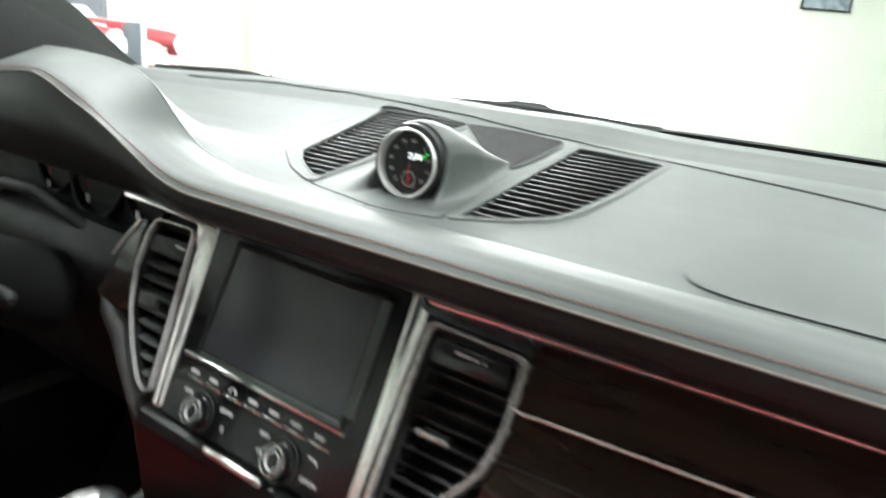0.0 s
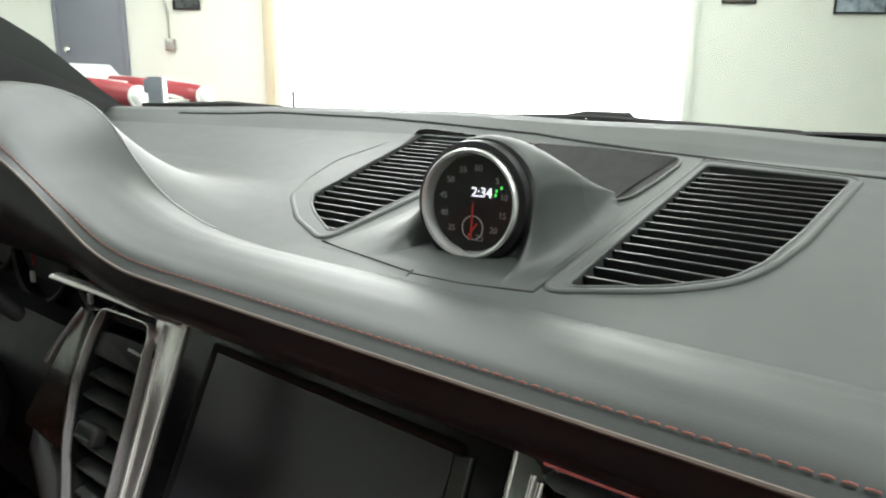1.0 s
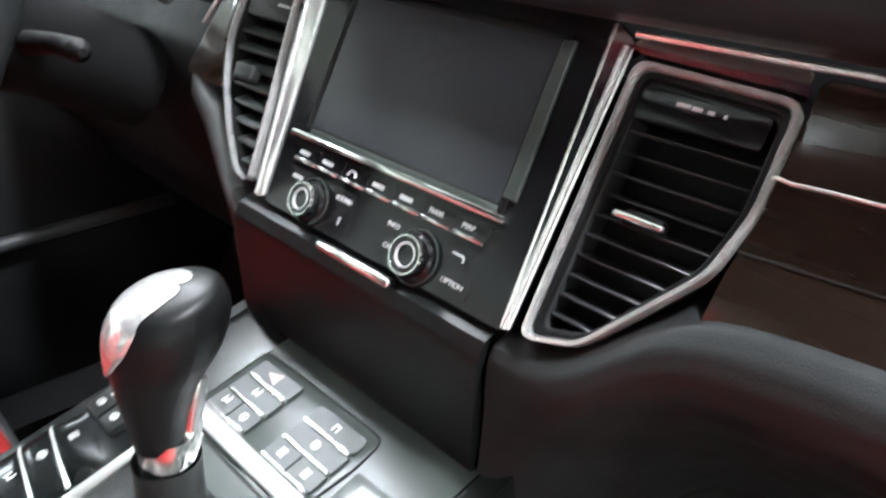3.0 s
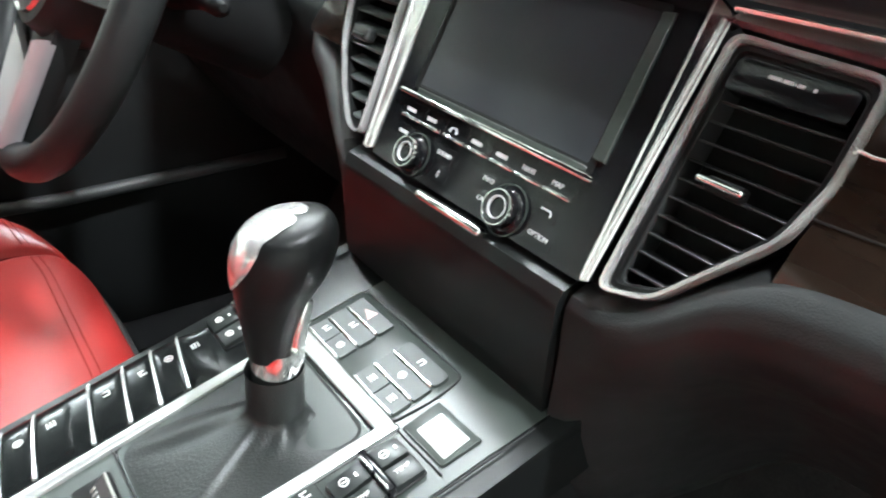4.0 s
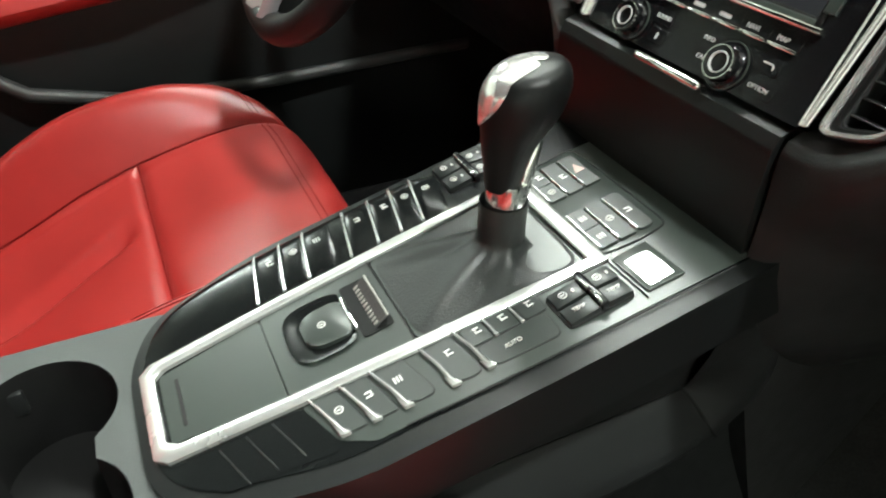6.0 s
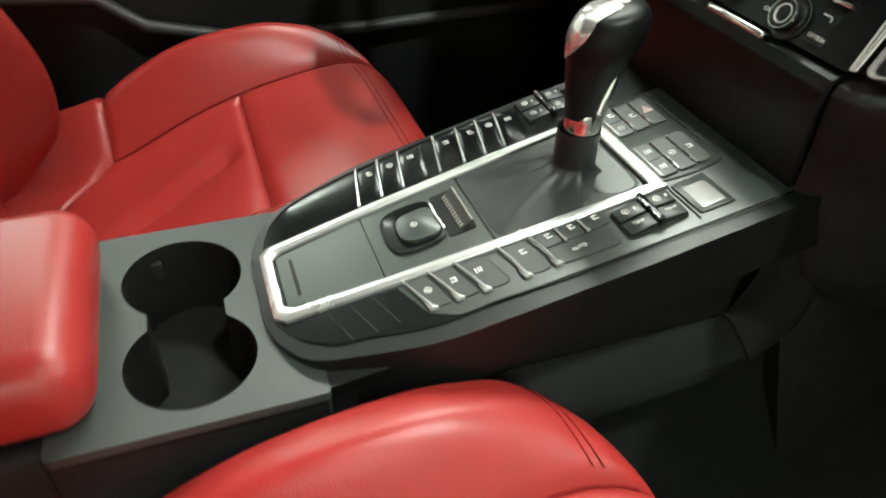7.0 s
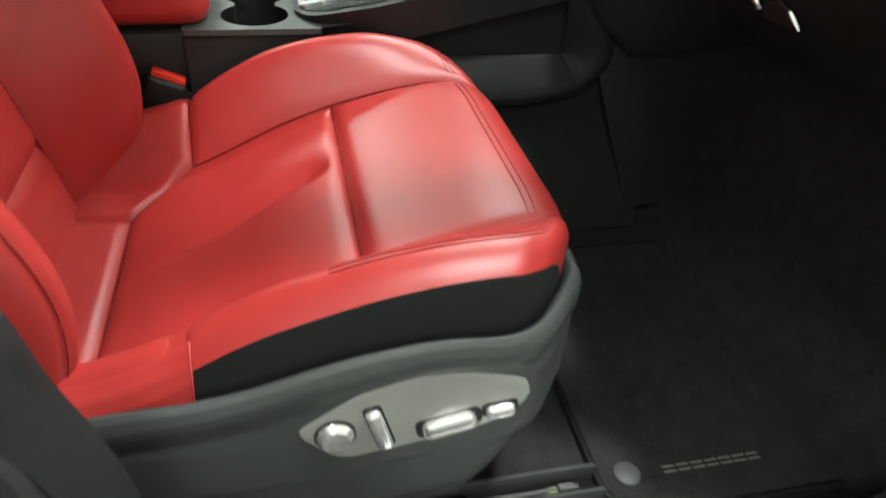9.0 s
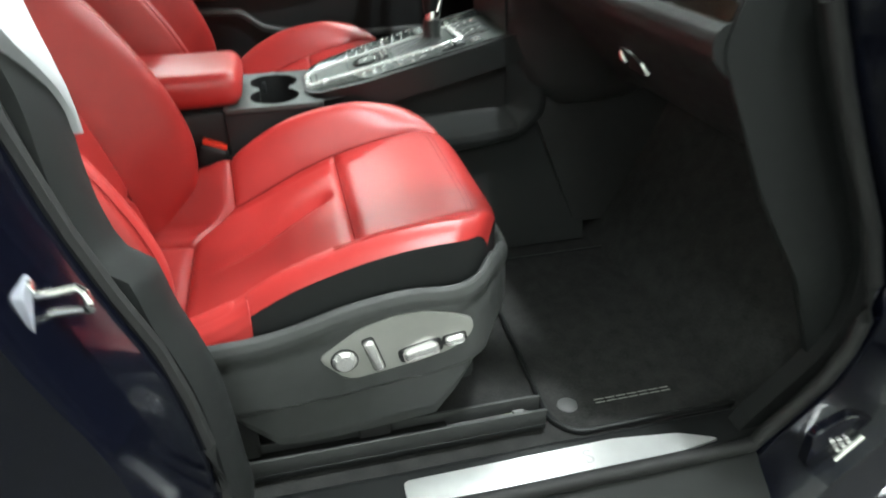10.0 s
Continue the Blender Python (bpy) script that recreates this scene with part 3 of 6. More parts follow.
def dashboard():
    d = thing("dashboard", "black leather dashboard with tan stitching and hooded instruments", "dashboard")
    X0, X1 = -0.74, 0.74
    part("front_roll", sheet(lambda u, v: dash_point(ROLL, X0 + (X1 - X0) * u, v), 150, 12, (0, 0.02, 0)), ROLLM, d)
    part("padded_edge", sheet(lambda u, v: dash_point(PAD, X0 + (X1 - X0) * u, v), 150, 18, (0, 0.0, -0.012)), LEATHER, d, "smooth black leather pad")
    # the cover is cut open under the vents
    cover = sheet(lambda u, v: dash_point(COVER, X0 + (X1 - X0) * u, v), 296, 130)
    holes = [spread(VENT_IN[k], 0.0035) for k in VENT_IN]
    bmesh.ops.delete(cover, geom=[f for f in cover.faces if any(inside(f.calc_center_median(), h) for h in holes)], context="FACES")
    part("top_cover", cover, LEATHER, d)
    # seam piping and stitches below the pad
    part("seam", tube([dash_point(PAD, X0 + (X1 - X0) * i / 160, 0.0) + Vector((0, -0.001, 0)) for i in range(161)], 0.0009, 6), PIPING, d, "pale piped seam")
    b = bmesh.new()
    x = X0 + 0.01
    while x < X1 - 0.01:
        p, q = dash_point(PAD, x, 0.10), dash_point(PAD, x + 0.0034, 0.10)
        tube([p + Vector((0, -0.0003, 0.0006)), (p + q) / 2 + Vector((0, -0.0005, 0.0010)), q + Vector((0, -0.0003, 0.0006))], 0.0004, 5, bm=b)
        x += 0.0050
    tagged(part("stitching", b, THREAD, d, "row of rust-red stitches"), kind="stuff")
    # pale line that paints the highlight on the hood's edge
    part("crease", tube([dash_point(PAD, X0 + (X1 - X0) * i / 150, 1.0) + Vector((0, 0.0002, 0.0002)) for i in range(22, 60)], 0.0007, 8), CREASE_GLINT, d, "pale painted highlight along the hood crease")
    # body under the cover
    part("core", box(1.44, 0.34, 0.10, (0, 0.80, 1.13), 0.01), VOID, d)
    # joints of the panel round the clock and of the rear strip
    for pts in ([(0.0628, 0.9316), (0.067, 0.80), (0.0715, 0.667)], [(0.0715, 0.667), (0.035, 0.660), (0.0015, 0.6590)], [(0.0005, 0.6625), (0.0030, 0.6550)], [(0.0010, 0.6600), (-0.031, 0.6655), (-0.062, 0.6700), (-0.082, 0.6745)]):
        part("joint", tube([(x, y, dash_top(y) + 0.0004) for x, y in pts], 0.0008, 6), VOID, d, "fine panel joint")
    def rear_y(x):
        return interp(x, [(-0.6, 0.900), (-0.45, 0.940), (-0.30, 0.956), (-0.10, 0.958), (0.06, 0.934), (0.175, 0.912), (0.30, 0.885), (0.60, 0.81)])
    for off, r, m in ((0.0, 0.0005, SOFT), (0.0020, 0.0010, LEATHER)):
        part("joint", tube([(x, rear_y(x) + off, cover_z(x, rear_y(x) + off) + 0.0003) for x in (-0.6 + 0.02 * i for i in range(61))], r, 6), m, d, "fine panel joint")
    # airbag lid outline, a fine groove line
    ring = [(0.265, 0.665), (0.256, 0.712), (0.266, 0.762), (0.291, 0.789), (0.335, 0.797), (0.40, 0.785), (0.50, 0.775), (0.60, 0.765), (0.64, 0.74), (0.65, 0.70), (0.63, 0.664), (0.58, 0.655), (0.36, 0.655), (0.30, 0.656)]
    ring = rounded(ring, 0.03, 4)
    part("airbag_lid", prism([(px, tv(py)) for px, py in ring], -0.004, 0.0022, 0.002, 3), LEATHER, d, "oval airbag lid of black leather").matrix_basis = plane_on_top()
    return d


def plane_on_top():
    """The sloping top of the dash: x, back along the slope, up; its origin lies at y 0.68."""
    return Matrix.Translation((0, 0.68, 1.21)) @ pose(0, 0, 0, math.degrees(math.atan(TOP_SLOPE)))


def tv(y):
    return (y - 0.68) / 0.9867


dashboard()


def dash_vent(side, label):
    v = thing("defroster_vent", label, "air vent", "vents on the dash top", plane_on_top())
    hole = [(px, tv(py)) for px, py in VENT_IN[side]]
    if side > 0:
        rim = [(0.0645, 0.926), (0.1715, 0.9075), (0.1645, 0.780), (0.1580, 0.739), (0.1480, 0.7150), (0.1240, 0.6935), (0.0740, 0.6690)]
    else:
        rim = [(-0.2400, 0.9490), (-0.2370, 0.8350), (-0.2120, 0.7760), (-0.1815, 0.7340), (-0.1340, 0.6985), (-0.0830, 0.6750), (-0.088, 0.80), (-0.080, 0.945)]
    rim = [(px, tv(py)) for px, py in rounded(rim, 0.012, 4)]
    b = bmesh.new()
    loops = []
    for pts, z in ((rim, 0.0012), (hole, 0.0012)):
        vs = [b.verts.new((px, py, z)) for px, py in pts]
        loops += [b.edges.new((vs[i], vs[(i + 1) % len(vs)])) for i in range(len(vs))]
    bmesh.ops.triangle_fill(b, edges=loops, use_beauty=True)
    lip = [[b.verts.new((px, py, z)) for px, py in hole] for z in (0.0012, -0.013)]
    for i in range(len(hole)):
        j = (i + 1) % len(hole)
        b.faces.new((lip[0][i], lip[0][j], lip[1][j], lip[1][i]))
    part("frame", b, LEATHER, v, "smooth dark frame")
    part("inner_ridge", tube([(px, py, 0.0005) for px, py in spread(hole, 0.0010)], 0.0014, 8, True), LEATHER, v, "rounded ridge round the opening")
    part("outer_ridge", tube([(px, py, -0.0006) for px, py in rim], 0.0026, 10, True), LEATHER, v, "rounded outer ridge")
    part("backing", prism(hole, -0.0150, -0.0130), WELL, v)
    # slats run across, from the inner edge to the outer
    y = tv(0.686)
    while y < tv(0.942):
        xs = []
        n = len(hole)
        for i in range(n):
            (ax, ay), (bx, by) = hole[i], hole[(i + 1) % n]
            if (ay - y) * (by - y) < 0:
                xs.append(ax + (bx - ax) * (y - ay) / (by - ay))
        if len(xs) >= 2 and max(xs) - min(xs) > 0.008:
            part("slat", box(max(xs) - min(xs), 0.0019, 0.0085, ((max(xs) + min(xs)) / 2, y, -0.0048), 0.0007, 2, turn=pose(0, 0, 0, 12)), SLAT, v)
        y += 0.0126
    return v


dash_vent(1, "dark slatted defroster vent in the dash top")
dash_vent(-1, "dark slatted defroster vent in the dash top")


GREENLIT = glowing("green_lit_mark", (0.05, 0.8, 0.1), 1.5)


def clock():
    c = thing("stopwatch_clock", "round dash stopwatch with chrome ring in leather hump", "clock")
    at = Matrix.Translation((0.0125, 0.6975, 1.2404)) @ pose(0, 0, 0, 85, 0, 4.6) @ Matrix.Scale(0.955, 4)   # its z axis points to the seats
    HALF = [(0.0, 0.0, 0.0612), (0.12, 0.0105, 0.0597), (0.24, 0.0205, 0.0549), (0.36, 0.0290, 0.0470), (0.46, 0.0345, 0.0373), (0.55, 0.0395, 0.0270), (0.65, 0.0470, 0.0160), (0.76, 0.0580, 0.0070), (0.88, 0.0720, 0.0018), (1.0, 0.0880, -0.0010)]
    FALL = [(0.70, 1.0), (0.715, 0.99), (0.735, 0.88), (0.765, 0.61), (0.795, 0.31), (0.82, 0.11), (0.845, 0.0), (0.87, -0.06)]

    def hump(u, v):
        """A round hood over the clock whose flanks flare out into the dash; it sinks towards the windscreen."""
        s = abs(2 * u - 1)
        dx = smooth_interp(s, [(a, w) for a, w, h in HALF])
        dh = smooth_interp(s, [(a, h) for a, w, h in HALF])
        k = step((s - 0.34) / 0.40)
        y = 0.650 + 0.22 * v
        width = interp(y, [(0.71, 1.0), (0.76, 0.98), (0.80, 0.86), (0.87, 0.60)])
        reach = 0.008 + 0.046 * k
        dh = dh * smooth_interp(y, FALL) * step((y - (0.7085 - reach + 0.010 * k)) / reach)
        if y > 0.80:
            dh -= 0.004 * step((y - 0.80) / 0.05) + 0.0025 * step((s - 0.7) / 0.2)
        side = 1 if u >= 0.5 else -1
        if side > 0 and dx > 0.035:
            dx = 0.035 + (dx - 0.035) * 0.32
        return Vector((0.0132 + side * dx * width, y, dash_top(y) + dh + 0.0006 * min(1, v * 12)))
    part("hump", sheet(hump, 96, 110), LEATHER, c, "leather covered hump")

    # added black flare for the shade round the ring, widest at lower right
    def ring_shade(u, v):
        a = 2 * math.pi * u
        side = interp(math.degrees(a) % 360, [(0, 0.004), (45, 0.003), (90, 0.002), (135, 0.002), (180, 0.002), (225, 0.003), (270, 0.005), (315, 0.007), (360, 0.004)])
        rr = 0.0330 + side * v ** 1.3
        return Vector((rr * math.cos(a), rr * math.sin(a), 0.002 - 0.026 * v))
    ring_shade_ = part("ring_shade", sheet(ring_shade, 64, 12), SOFT, c, "black flare for the shade round the ring")
    cup = part("housing", lathe([(0.0, -0.03), (0.0355, -0.03), (0.0365, -0.004), (0.0355, 0.001), (0.0325, 0.002), (0.0315, -0.001), (0.029, -0.006), (0.0, -0.006)], 48), SOFT, c, "black ring housing")
    ring = part("ring", lathe([(0.0275, -0.003), (0.0280, 0.0015), (0.0292, 0.0046), (0.0306, 0.0052), (0.0317, 0.0040), (0.0318, 0.0), (0.0300, -0.003)], 64, None, True), BRUSHED, c, "polished chrome ring")
    dial = part("dial", lathe([(0.0, -0.0035), (0.0276, -0.0035), (0.0276, -0.0027), (0.0, -0.0027)], 48), VOID, c, "black dial face")
    needle = part("needle", box(0.0010, 0.022, 0.0008, (0.0005, -0.010, -0.0014), 0.0002, 1), REDPLASTIC, c, "red hand")
    needle2 = part("needle", box(0.0008, 0.010, 0.0006, (0.002, -0.015, -0.0002), 0.0002, 1, turn=pose(0, 0, 0, 0, 0, -35)), REDPLASTIC, c, "red hand")
    hub = part("hub", lathe([(0.0, -0.001), (0.0011, -0.001), (0.0011, 0.0006), (0.0, 0.0006)], 16), SOFT, c)
    lens = part("glass", lathe([(0.0, 0.0005), (0.0266, 0.0005), (0.0266, 0.0009), (0.0, 0.0011)], 48), DIALGLASS, c, "clear cover glass")
    lens.visible_shadow = False
    sub = part("subdial", lathe([(0.0065, -0.002), (0.0072, -0.002), (0.0072, -0.0017), (0.0065, -0.0017)], 32, pose(0.001, -0.014, 0), True), GREYPRINT, c)
    obs = [ring_shade_, cup, ring, dial, needle, needle2, hub, lens, sub]
    for k, txt in enumerate(("5", "10", "15", "20", "25", "30", "35", "40", "45", "50", "55", "60")):
        a = radians(43 - 29 * k)
        if txt != "30":
            obs.append(lettering("numeral", txt, 0.0052, pose(0.0205 * math.cos(a), 0.0205 * math.sin(a), -0.0022), DIMPRINT, c))
    obs.append(lettering("clock_digits", "2:34", 0.0080, pose(0.0055, 0.0066, -0.0020), glowing("lit_digits", (0.9, 0.95, 1.0), 1.5), c))
    for dx, dy in ((0.0150, 0.0085), (0.0180, 0.0105), (0.0145, 0.0060)):
        obs.append(part("lit_mark", box(0.0010, 0.0016, 0.0004, (dx, dy, -0.0021)), GREENLIT, c, "green lit mark"))
    for o in obs:
        o.matrix_basis = at @ o.matrix_basis
    # speaker grille panel behind the clock
    g = thing("centre_speaker", "dark mesh speaker grille set in the dash top", "speaker", m=plane_on_top())
    pl = [(x, tv(y)) for x, y in rounded([(-0.092, 0.9360), (-0.022, 0.9350), (0.0460, 0.9230), (0.0515, 0.904), (0.0530, 0.862), (0.0515, 0.818), (0.0415, 0.807), (0.0275, 0.812), (-0.02, 0.862)], 0.008, 4)]
    part("grille", prism(pl, 0.0, 0.0018, 0.0005, 1), WELL, g, "fine dark mesh")
    b = bmesh.new()
    x = -0.085
    while x < 0.046:
        ys = []
        for i in range(len(pl)):
            (ax, ay), (bx, by) = pl[i], pl[(i + 1) % len(pl)]
            if (ax - x) * (bx - x) < 0:
                ys.append(ay + (by - ay) * (x - ax) / (bx - ax))
        if len(ys) >= 2:
            box(0.0011, max(ys) - min(ys), 0.0014, (x, (max(ys) + min(ys)) / 2, 0.0022), bm=b)
        x += 0.0027
    tagged(part("mesh", b, VOID, g, "fine parallel mesh bars"), kind="stuff")
    part("rim", tube([(x, y, 0.0010) for x, y in spread(pl, 0.0012)], 0.0013, 8, True), LEATHER, g, "rounded rim of the grille")
    return c


clock()

# ---- centre stack: a plane that leans forward; its axes are x, up the slope, out ----
FASCIA = Matrix(((1, 0, 0, 0), (0, 0.4472, -0.8944, 0.549), (0, 0.8944, 0.4472, 1.075), (0, 0, 0, 1)))


def fs(z):
    """Height on the fascia's slope."""
    return (z - 1.075) / 0.8944


def icon_bar(w, h, at, parent, mat=None, name="mark"):
    return part(name, box(w, h, 0.0004, at), mat or WHITE, parent)


def infotainment():
    u = thing("infotainment_unit", "gloss black screen unit with chrome strips and knobs", "screen", m=FASCIA)
    part("panel", prism(rounded([(-0.094, -0.0503), (0.1145, -0.0503), (0.1085, 0.1128), (-0.1100, 0.1128)], 0.002), -0.03, 0.0), GLOSS, u, "gloss black face plate")
    part("screen_surround", frame_ring(rounded([(-0.0800, 0.0050), (0.0900, 0.0035), (0.0880, 0.1015), (-0.0815, 0.1030)], 0.003), rounded([(-0.0745, 0.0095), (0.0848, 0.0085), (0.0828, 0.0965), (-0.0760, 0.0985)], 0.003), -0.001, 0.0012, 0.0008), WELL, u, "matt black screen surround")
    part("screen", prism([(-0.0745, 0.0095), (0.0848, 0.0085), (0.0828, 0.0965), (-0.0760, 0.0985)], 0.0, 0.0006), SCREEN, u, "dark switched-off screen")
    part("side_strip", prism([(0.0862, 0.0120), (0.0950, 0.0120), (0.0922, 0.0974), (0.0845, 0.0964)], 0.0, 0.0022, 0.0005, 1), SATIN, u, "dull grey strip beside the screen")
    part("strip", box(0.1835, 0.0042, 0.005, (0.0028, 0.0012, 0.0020), 0.0014, 2), CHROME, u, "bright chrome strip")
    part("strip_ledge", box(0.1600, 0.0040, 0.0020, (0.0060, 0.0052, 0.0008), 0.0008, 1), SATIN, u, "dull ledge above the strip")
    prints = (None, None, "phone", None, None, "NAVI", "MAP")
    for i, t in enumerate(prints):
        x = -0.0672 + 0.0238 * i
        key = part("key", box(0.0231, 0.0105, 0.003, (x, -0.0082, -0.0009), 0.0004, 1), GLOSS, u, "black key with pale print")
        part("edge", box(0.0222 if i != 1 else 0.0205, 0.0025, 0.0030, (x - (0.0008 if i == 1 else 0), -0.0143, 0.0010), 0.0008, 2), CHROME, key, "thin chrome edge")
        px = -0.0715 + 0.0241 * i
        if t == "phone":
            part("print", tube([(px - 0.0035, -0.0105, 0.0008), (px - 0.0020, -0.0075, 0.0008), (px + 0.0022, -0.0075, 0.0008), (px + 0.0038, -0.0105, 0.0008)], [0.0010, 0.0006, 0.0006, 0.0010], 6), GREYPRINT, key)
        elif t:
            lettering("print", t, 0.0046, pose(px, -0.0094, 0.0008), GREYPRINT, key)
        else:
            icon_bar(0.0100, 0.0026, (px, -0.0092, 0.0008), key, GREYPRINT, "print")
    for x, y, r in ((-0.0490, -0.0360, 0.0108), (0.0472, -0.0368, 0.0113)):
        k = part("knob", lathe([(r * 1.42, 0.0), (r * 1.40, 0.0016), (r * 1.16, 0.0020), (r * 1.10, 0.0028), (r, 0.0036), (r * 0.98, 0.0094), (r * 0.92, 0.0104), (r * 0.60, 0.0104), (r * 0.55, 0.0088), (0.0, 0.0088)], 48, pose(x, y, 0)), GLOSS, u, "black knob with chrome ring")
        part("ring", lathe([(r * 0.90, 0.0098), (r * 0.93, 0.0112), (r * 0.98, 0.0112), (r * 1.01, 0.0092)], 48, pose(x, y, 0), True), CHROME, k, "chrome ring")
        part("inner_ring", lathe([(r * 0.55, 0.0086), (r * 0.58, 0.0108), (r * 0.63, 0.0108), (r * 0.66, 0.0096)], 40, pose(x, y, 0), True), GREYPRINT, k)
        part("collar", lathe([(r * 1.38, 0.0010), (r * 1.39, 0.0022), (r * 1.43, 0.0022), (r * 1.44, 0.0010)], 48, pose(x, y, 0), True), SATIN, k, "thin dull ring round the foot")
        for q in range(16):
            a = 2 * math.pi * q / 16
            part("grip_rib", box(0.0012, 0.0012, 0.0050, (x + r * math.cos(a), y + r * math.sin(a), 0.0064), 0.0003, 1), GLOSS, k)
    for x, y, t in ((-0.0701, -0.0253, None), (-0.0219, -0.0259, "SOUND"), (-0.0199, -0.0390, "mark"), (0.0235, -0.0262, "INFO"), (0.0250, -0.0385, "CAR"), (0.0739, -0.0259, "back"), (0.0765, -0.0406, "OPTION")):
        key = part("key", box(0.0180 if t != "OPTION" else 0.0235, 0.0112, 0.003, (x, y, -0.0011), 0.0004, 1), GLOSS, u, "black key with pale print")
        if t == "mark":
            part("print", tube([(x - 0.0012, y - 0.0016, 0.0007), (x + 0.0012, y + 0.0012, 0.0007), (x, y + 0.0026, 0.0007), (x, y - 0.0026, 0.0007), (x + 0.0012, y - 0.0012, 0.0007), (x - 0.0012, y + 0.0016, 0.0007)], 0.00035, 5), GREYPRINT, key)
        elif t == "back":
            part("print", tube([(x - 0.0040, y + 0.0010, 0.0007), (x + 0.0030, y + 0.0010, 0.0007), (x + 0.0042, y - 0.0004, 0.0007), (x + 0.0042, y - 0.0022, 0.0007)], 0.0006, 5), GREYPRINT, key)
        elif t:
            lettering("print", t, 0.0042, pose(x, y, 0.0007), GREYPRINT, key)
        else:
            icon_bar(0.0100, 0.0024, (x, y, 0.0007), key, GREYPRINT, "print")
    part("tab", box(0.0665, 0.0062, 0.012, (0.0100, -0.0560, 0.0046), 0.0026, 3), CHROME, u, "polished chrome tab")
    return u


infotainment()


def centre_vent(s, label):
    """One of the tall air vents beside the screen; s is 1 on the passenger's side."""
    v = thing("air_vent", label, "air vent", "vents beside the screen", FASCIA)
    if s > 0:
        outer = [(0.1265, 0.0955), (0.2055, 0.0925), (0.2060, 0.0429), (0.1985, 0.0126), (0.1570, -0.0400), (0.1262, -0.0488)]
        inner = [(0.1303, 0.0920), (0.2020, 0.0893), (0.2025, 0.0437), (0.1952, 0.0140), (0.1550, -0.0370), (0.1292, -0.0450)]
    else:
        outer = []
        inner = [(-0.1387, 0.0985), (-0.1945, 0.0975), (-0.1984, 0.0796), (-0.1968, 0.0484), (-0.1838, 0.0174), (-0.1600, -0.0142), (-0.1325, -0.0405), (-0.1155, -0.0436)]
    inner = rounded(inner, 0.007, 5)
    outer = rounded(outer, 0.009, 5) if outer else spread(inner, 0.0014)
    mid = Vector((0.164 * s, fs(1.1)))
    def drawn(pts, kx, ky):
        return [(mid.x + (x - mid.x) * kx, mid.y + (y - mid.y) * ky) for x, y in pts]
    part("ring", frame_ring(outer, inner, -0.004, 0.0042, 0.0016), SATINCHROME, v, "polished aluminium ring")
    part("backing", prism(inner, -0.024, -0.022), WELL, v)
    part("inner_frame", frame_ring(inner, drawn(inner, 0.90, 0.94), -0.022, -0.0005, 0.003), WELL, v, "black plastic surround")
    part("inner_step", frame_ring(drawn(inner, 0.905, 0.944), drawn(inner, 0.87, 0.92), -0.022, -0.0035, 0.0012), SLAT if s > 0 else WELL, v, "thin step round the slats")
    hole = drawn(inner, 0.90, 0.93)
    y = fs(1.048)
    while y < fs(1.137):
        xs = []
        n = len(hole)
        for i in range(n):
            (ax, ay), (bx, by) = hole[i], hole[(i + 1) % n]
            if (ay - y) * (by - y) < 0:
                xs.append(ax + (bx - ax) * (y - ay) / (by - ay))
        if len(xs) >= 2 and max(xs) - min(xs) > 0.012:
            if s > 0:
                b = box(max(xs) - min(xs), 0.0011, 0.014, ((max(xs) + min(xs)) / 2, y, -0.0120), 0.0004, 1, turn=pose(0, 0, 0, 8))
            else:
                b = box(max(xs) - min(xs), 0.0026, 0.013, ((max(xs) + min(xs)) / 2, y, -0.0085), 0.0009, 2, turn=pose(0, 0, 0, 34))
            part("slat", b, SLAT if s > 0 else KEYM, v)
        y += 0.0105 if s > 0 else 0.0128
    head = part("head_bar", prism(rounded([(0.1345 * s, 0.0862), (0.1950 * s, 0.0842), (0.1950 * s, 0.0690), (0.1340 * s, 0.0690)], 0.003), -0.014, -0.0015, 0.0006), GLOSS if s > 0 else SOFT, v, "smooth black head bar")
    for i, w in enumerate((0.0066, 0.0048, 0.0032, 0.0016)):
        icon_bar(w, 0.0017, (s * 0.1560 + 0.0066 * i * (1 if s > 0 else 0.7), 0.0800 - 0.0002 * i, -0.0013), head, GREYPRINT)
    if s > 0:
        tg = part("toggle", box(0.0255, 0.0036, 0.006, (0.1600, 0.0247, 0.0030), 0.0016, 3), CHROME, v, "small bright slider")
        part("toggle_foot", box(0.0200, 0.0080, 0.010, (0.1600, 0.0247, -0.0050), 0.002, 2), WELL, tg)
    else:
        tg = part("toggle", box(0.0220, 0.0120, 0.010, (-0.1640, 0.0270, 0.0000), 0.003, 3), SLAT, v, "black slider with bright edge")
        part("toggle_edge", box(0.0150, 0.0022, 0.003, (-0.1630, 0.0240, 0.0055), 0.0008, 2), SATIN, tg)
    # the upright of polished aluminium between screen and vent, with its beads
    if s > 0:
        pts = [(0.1082, 0.1112), (0.1215, 0.1030), (0.1238, 0.0970), (0.1195, -0.0475), (0.1140, -0.0490)]
        lines = [((0.1095, 0.1095), (0.1150, -0.0480), 0.0007), ((0.1188, 0.1000), (0.1172, -0.0478), 0.0011), ((0.1222, 0.0985), (0.1192, -0.0472), 0.0015)]
    else:
        pts = [(-0.1290, 0.1150), (-0.1086, 0.1150), (-0.0950, -0.0478), (-0.1047, -0.0500)]
        lines = [((-0.1275, 0.1020), (-0.1040, -0.0480), 0.0013), ((-0.1105, 0.1120), (-0.0965, -0.0470), 0.0006)]
    up = part("upright", prism(rounded(pts, 0.002), -0.008, 0.0016, 0.0012, 3), CHROME if s > 0 else SATINCHROME, v, "polished aluminium upright")
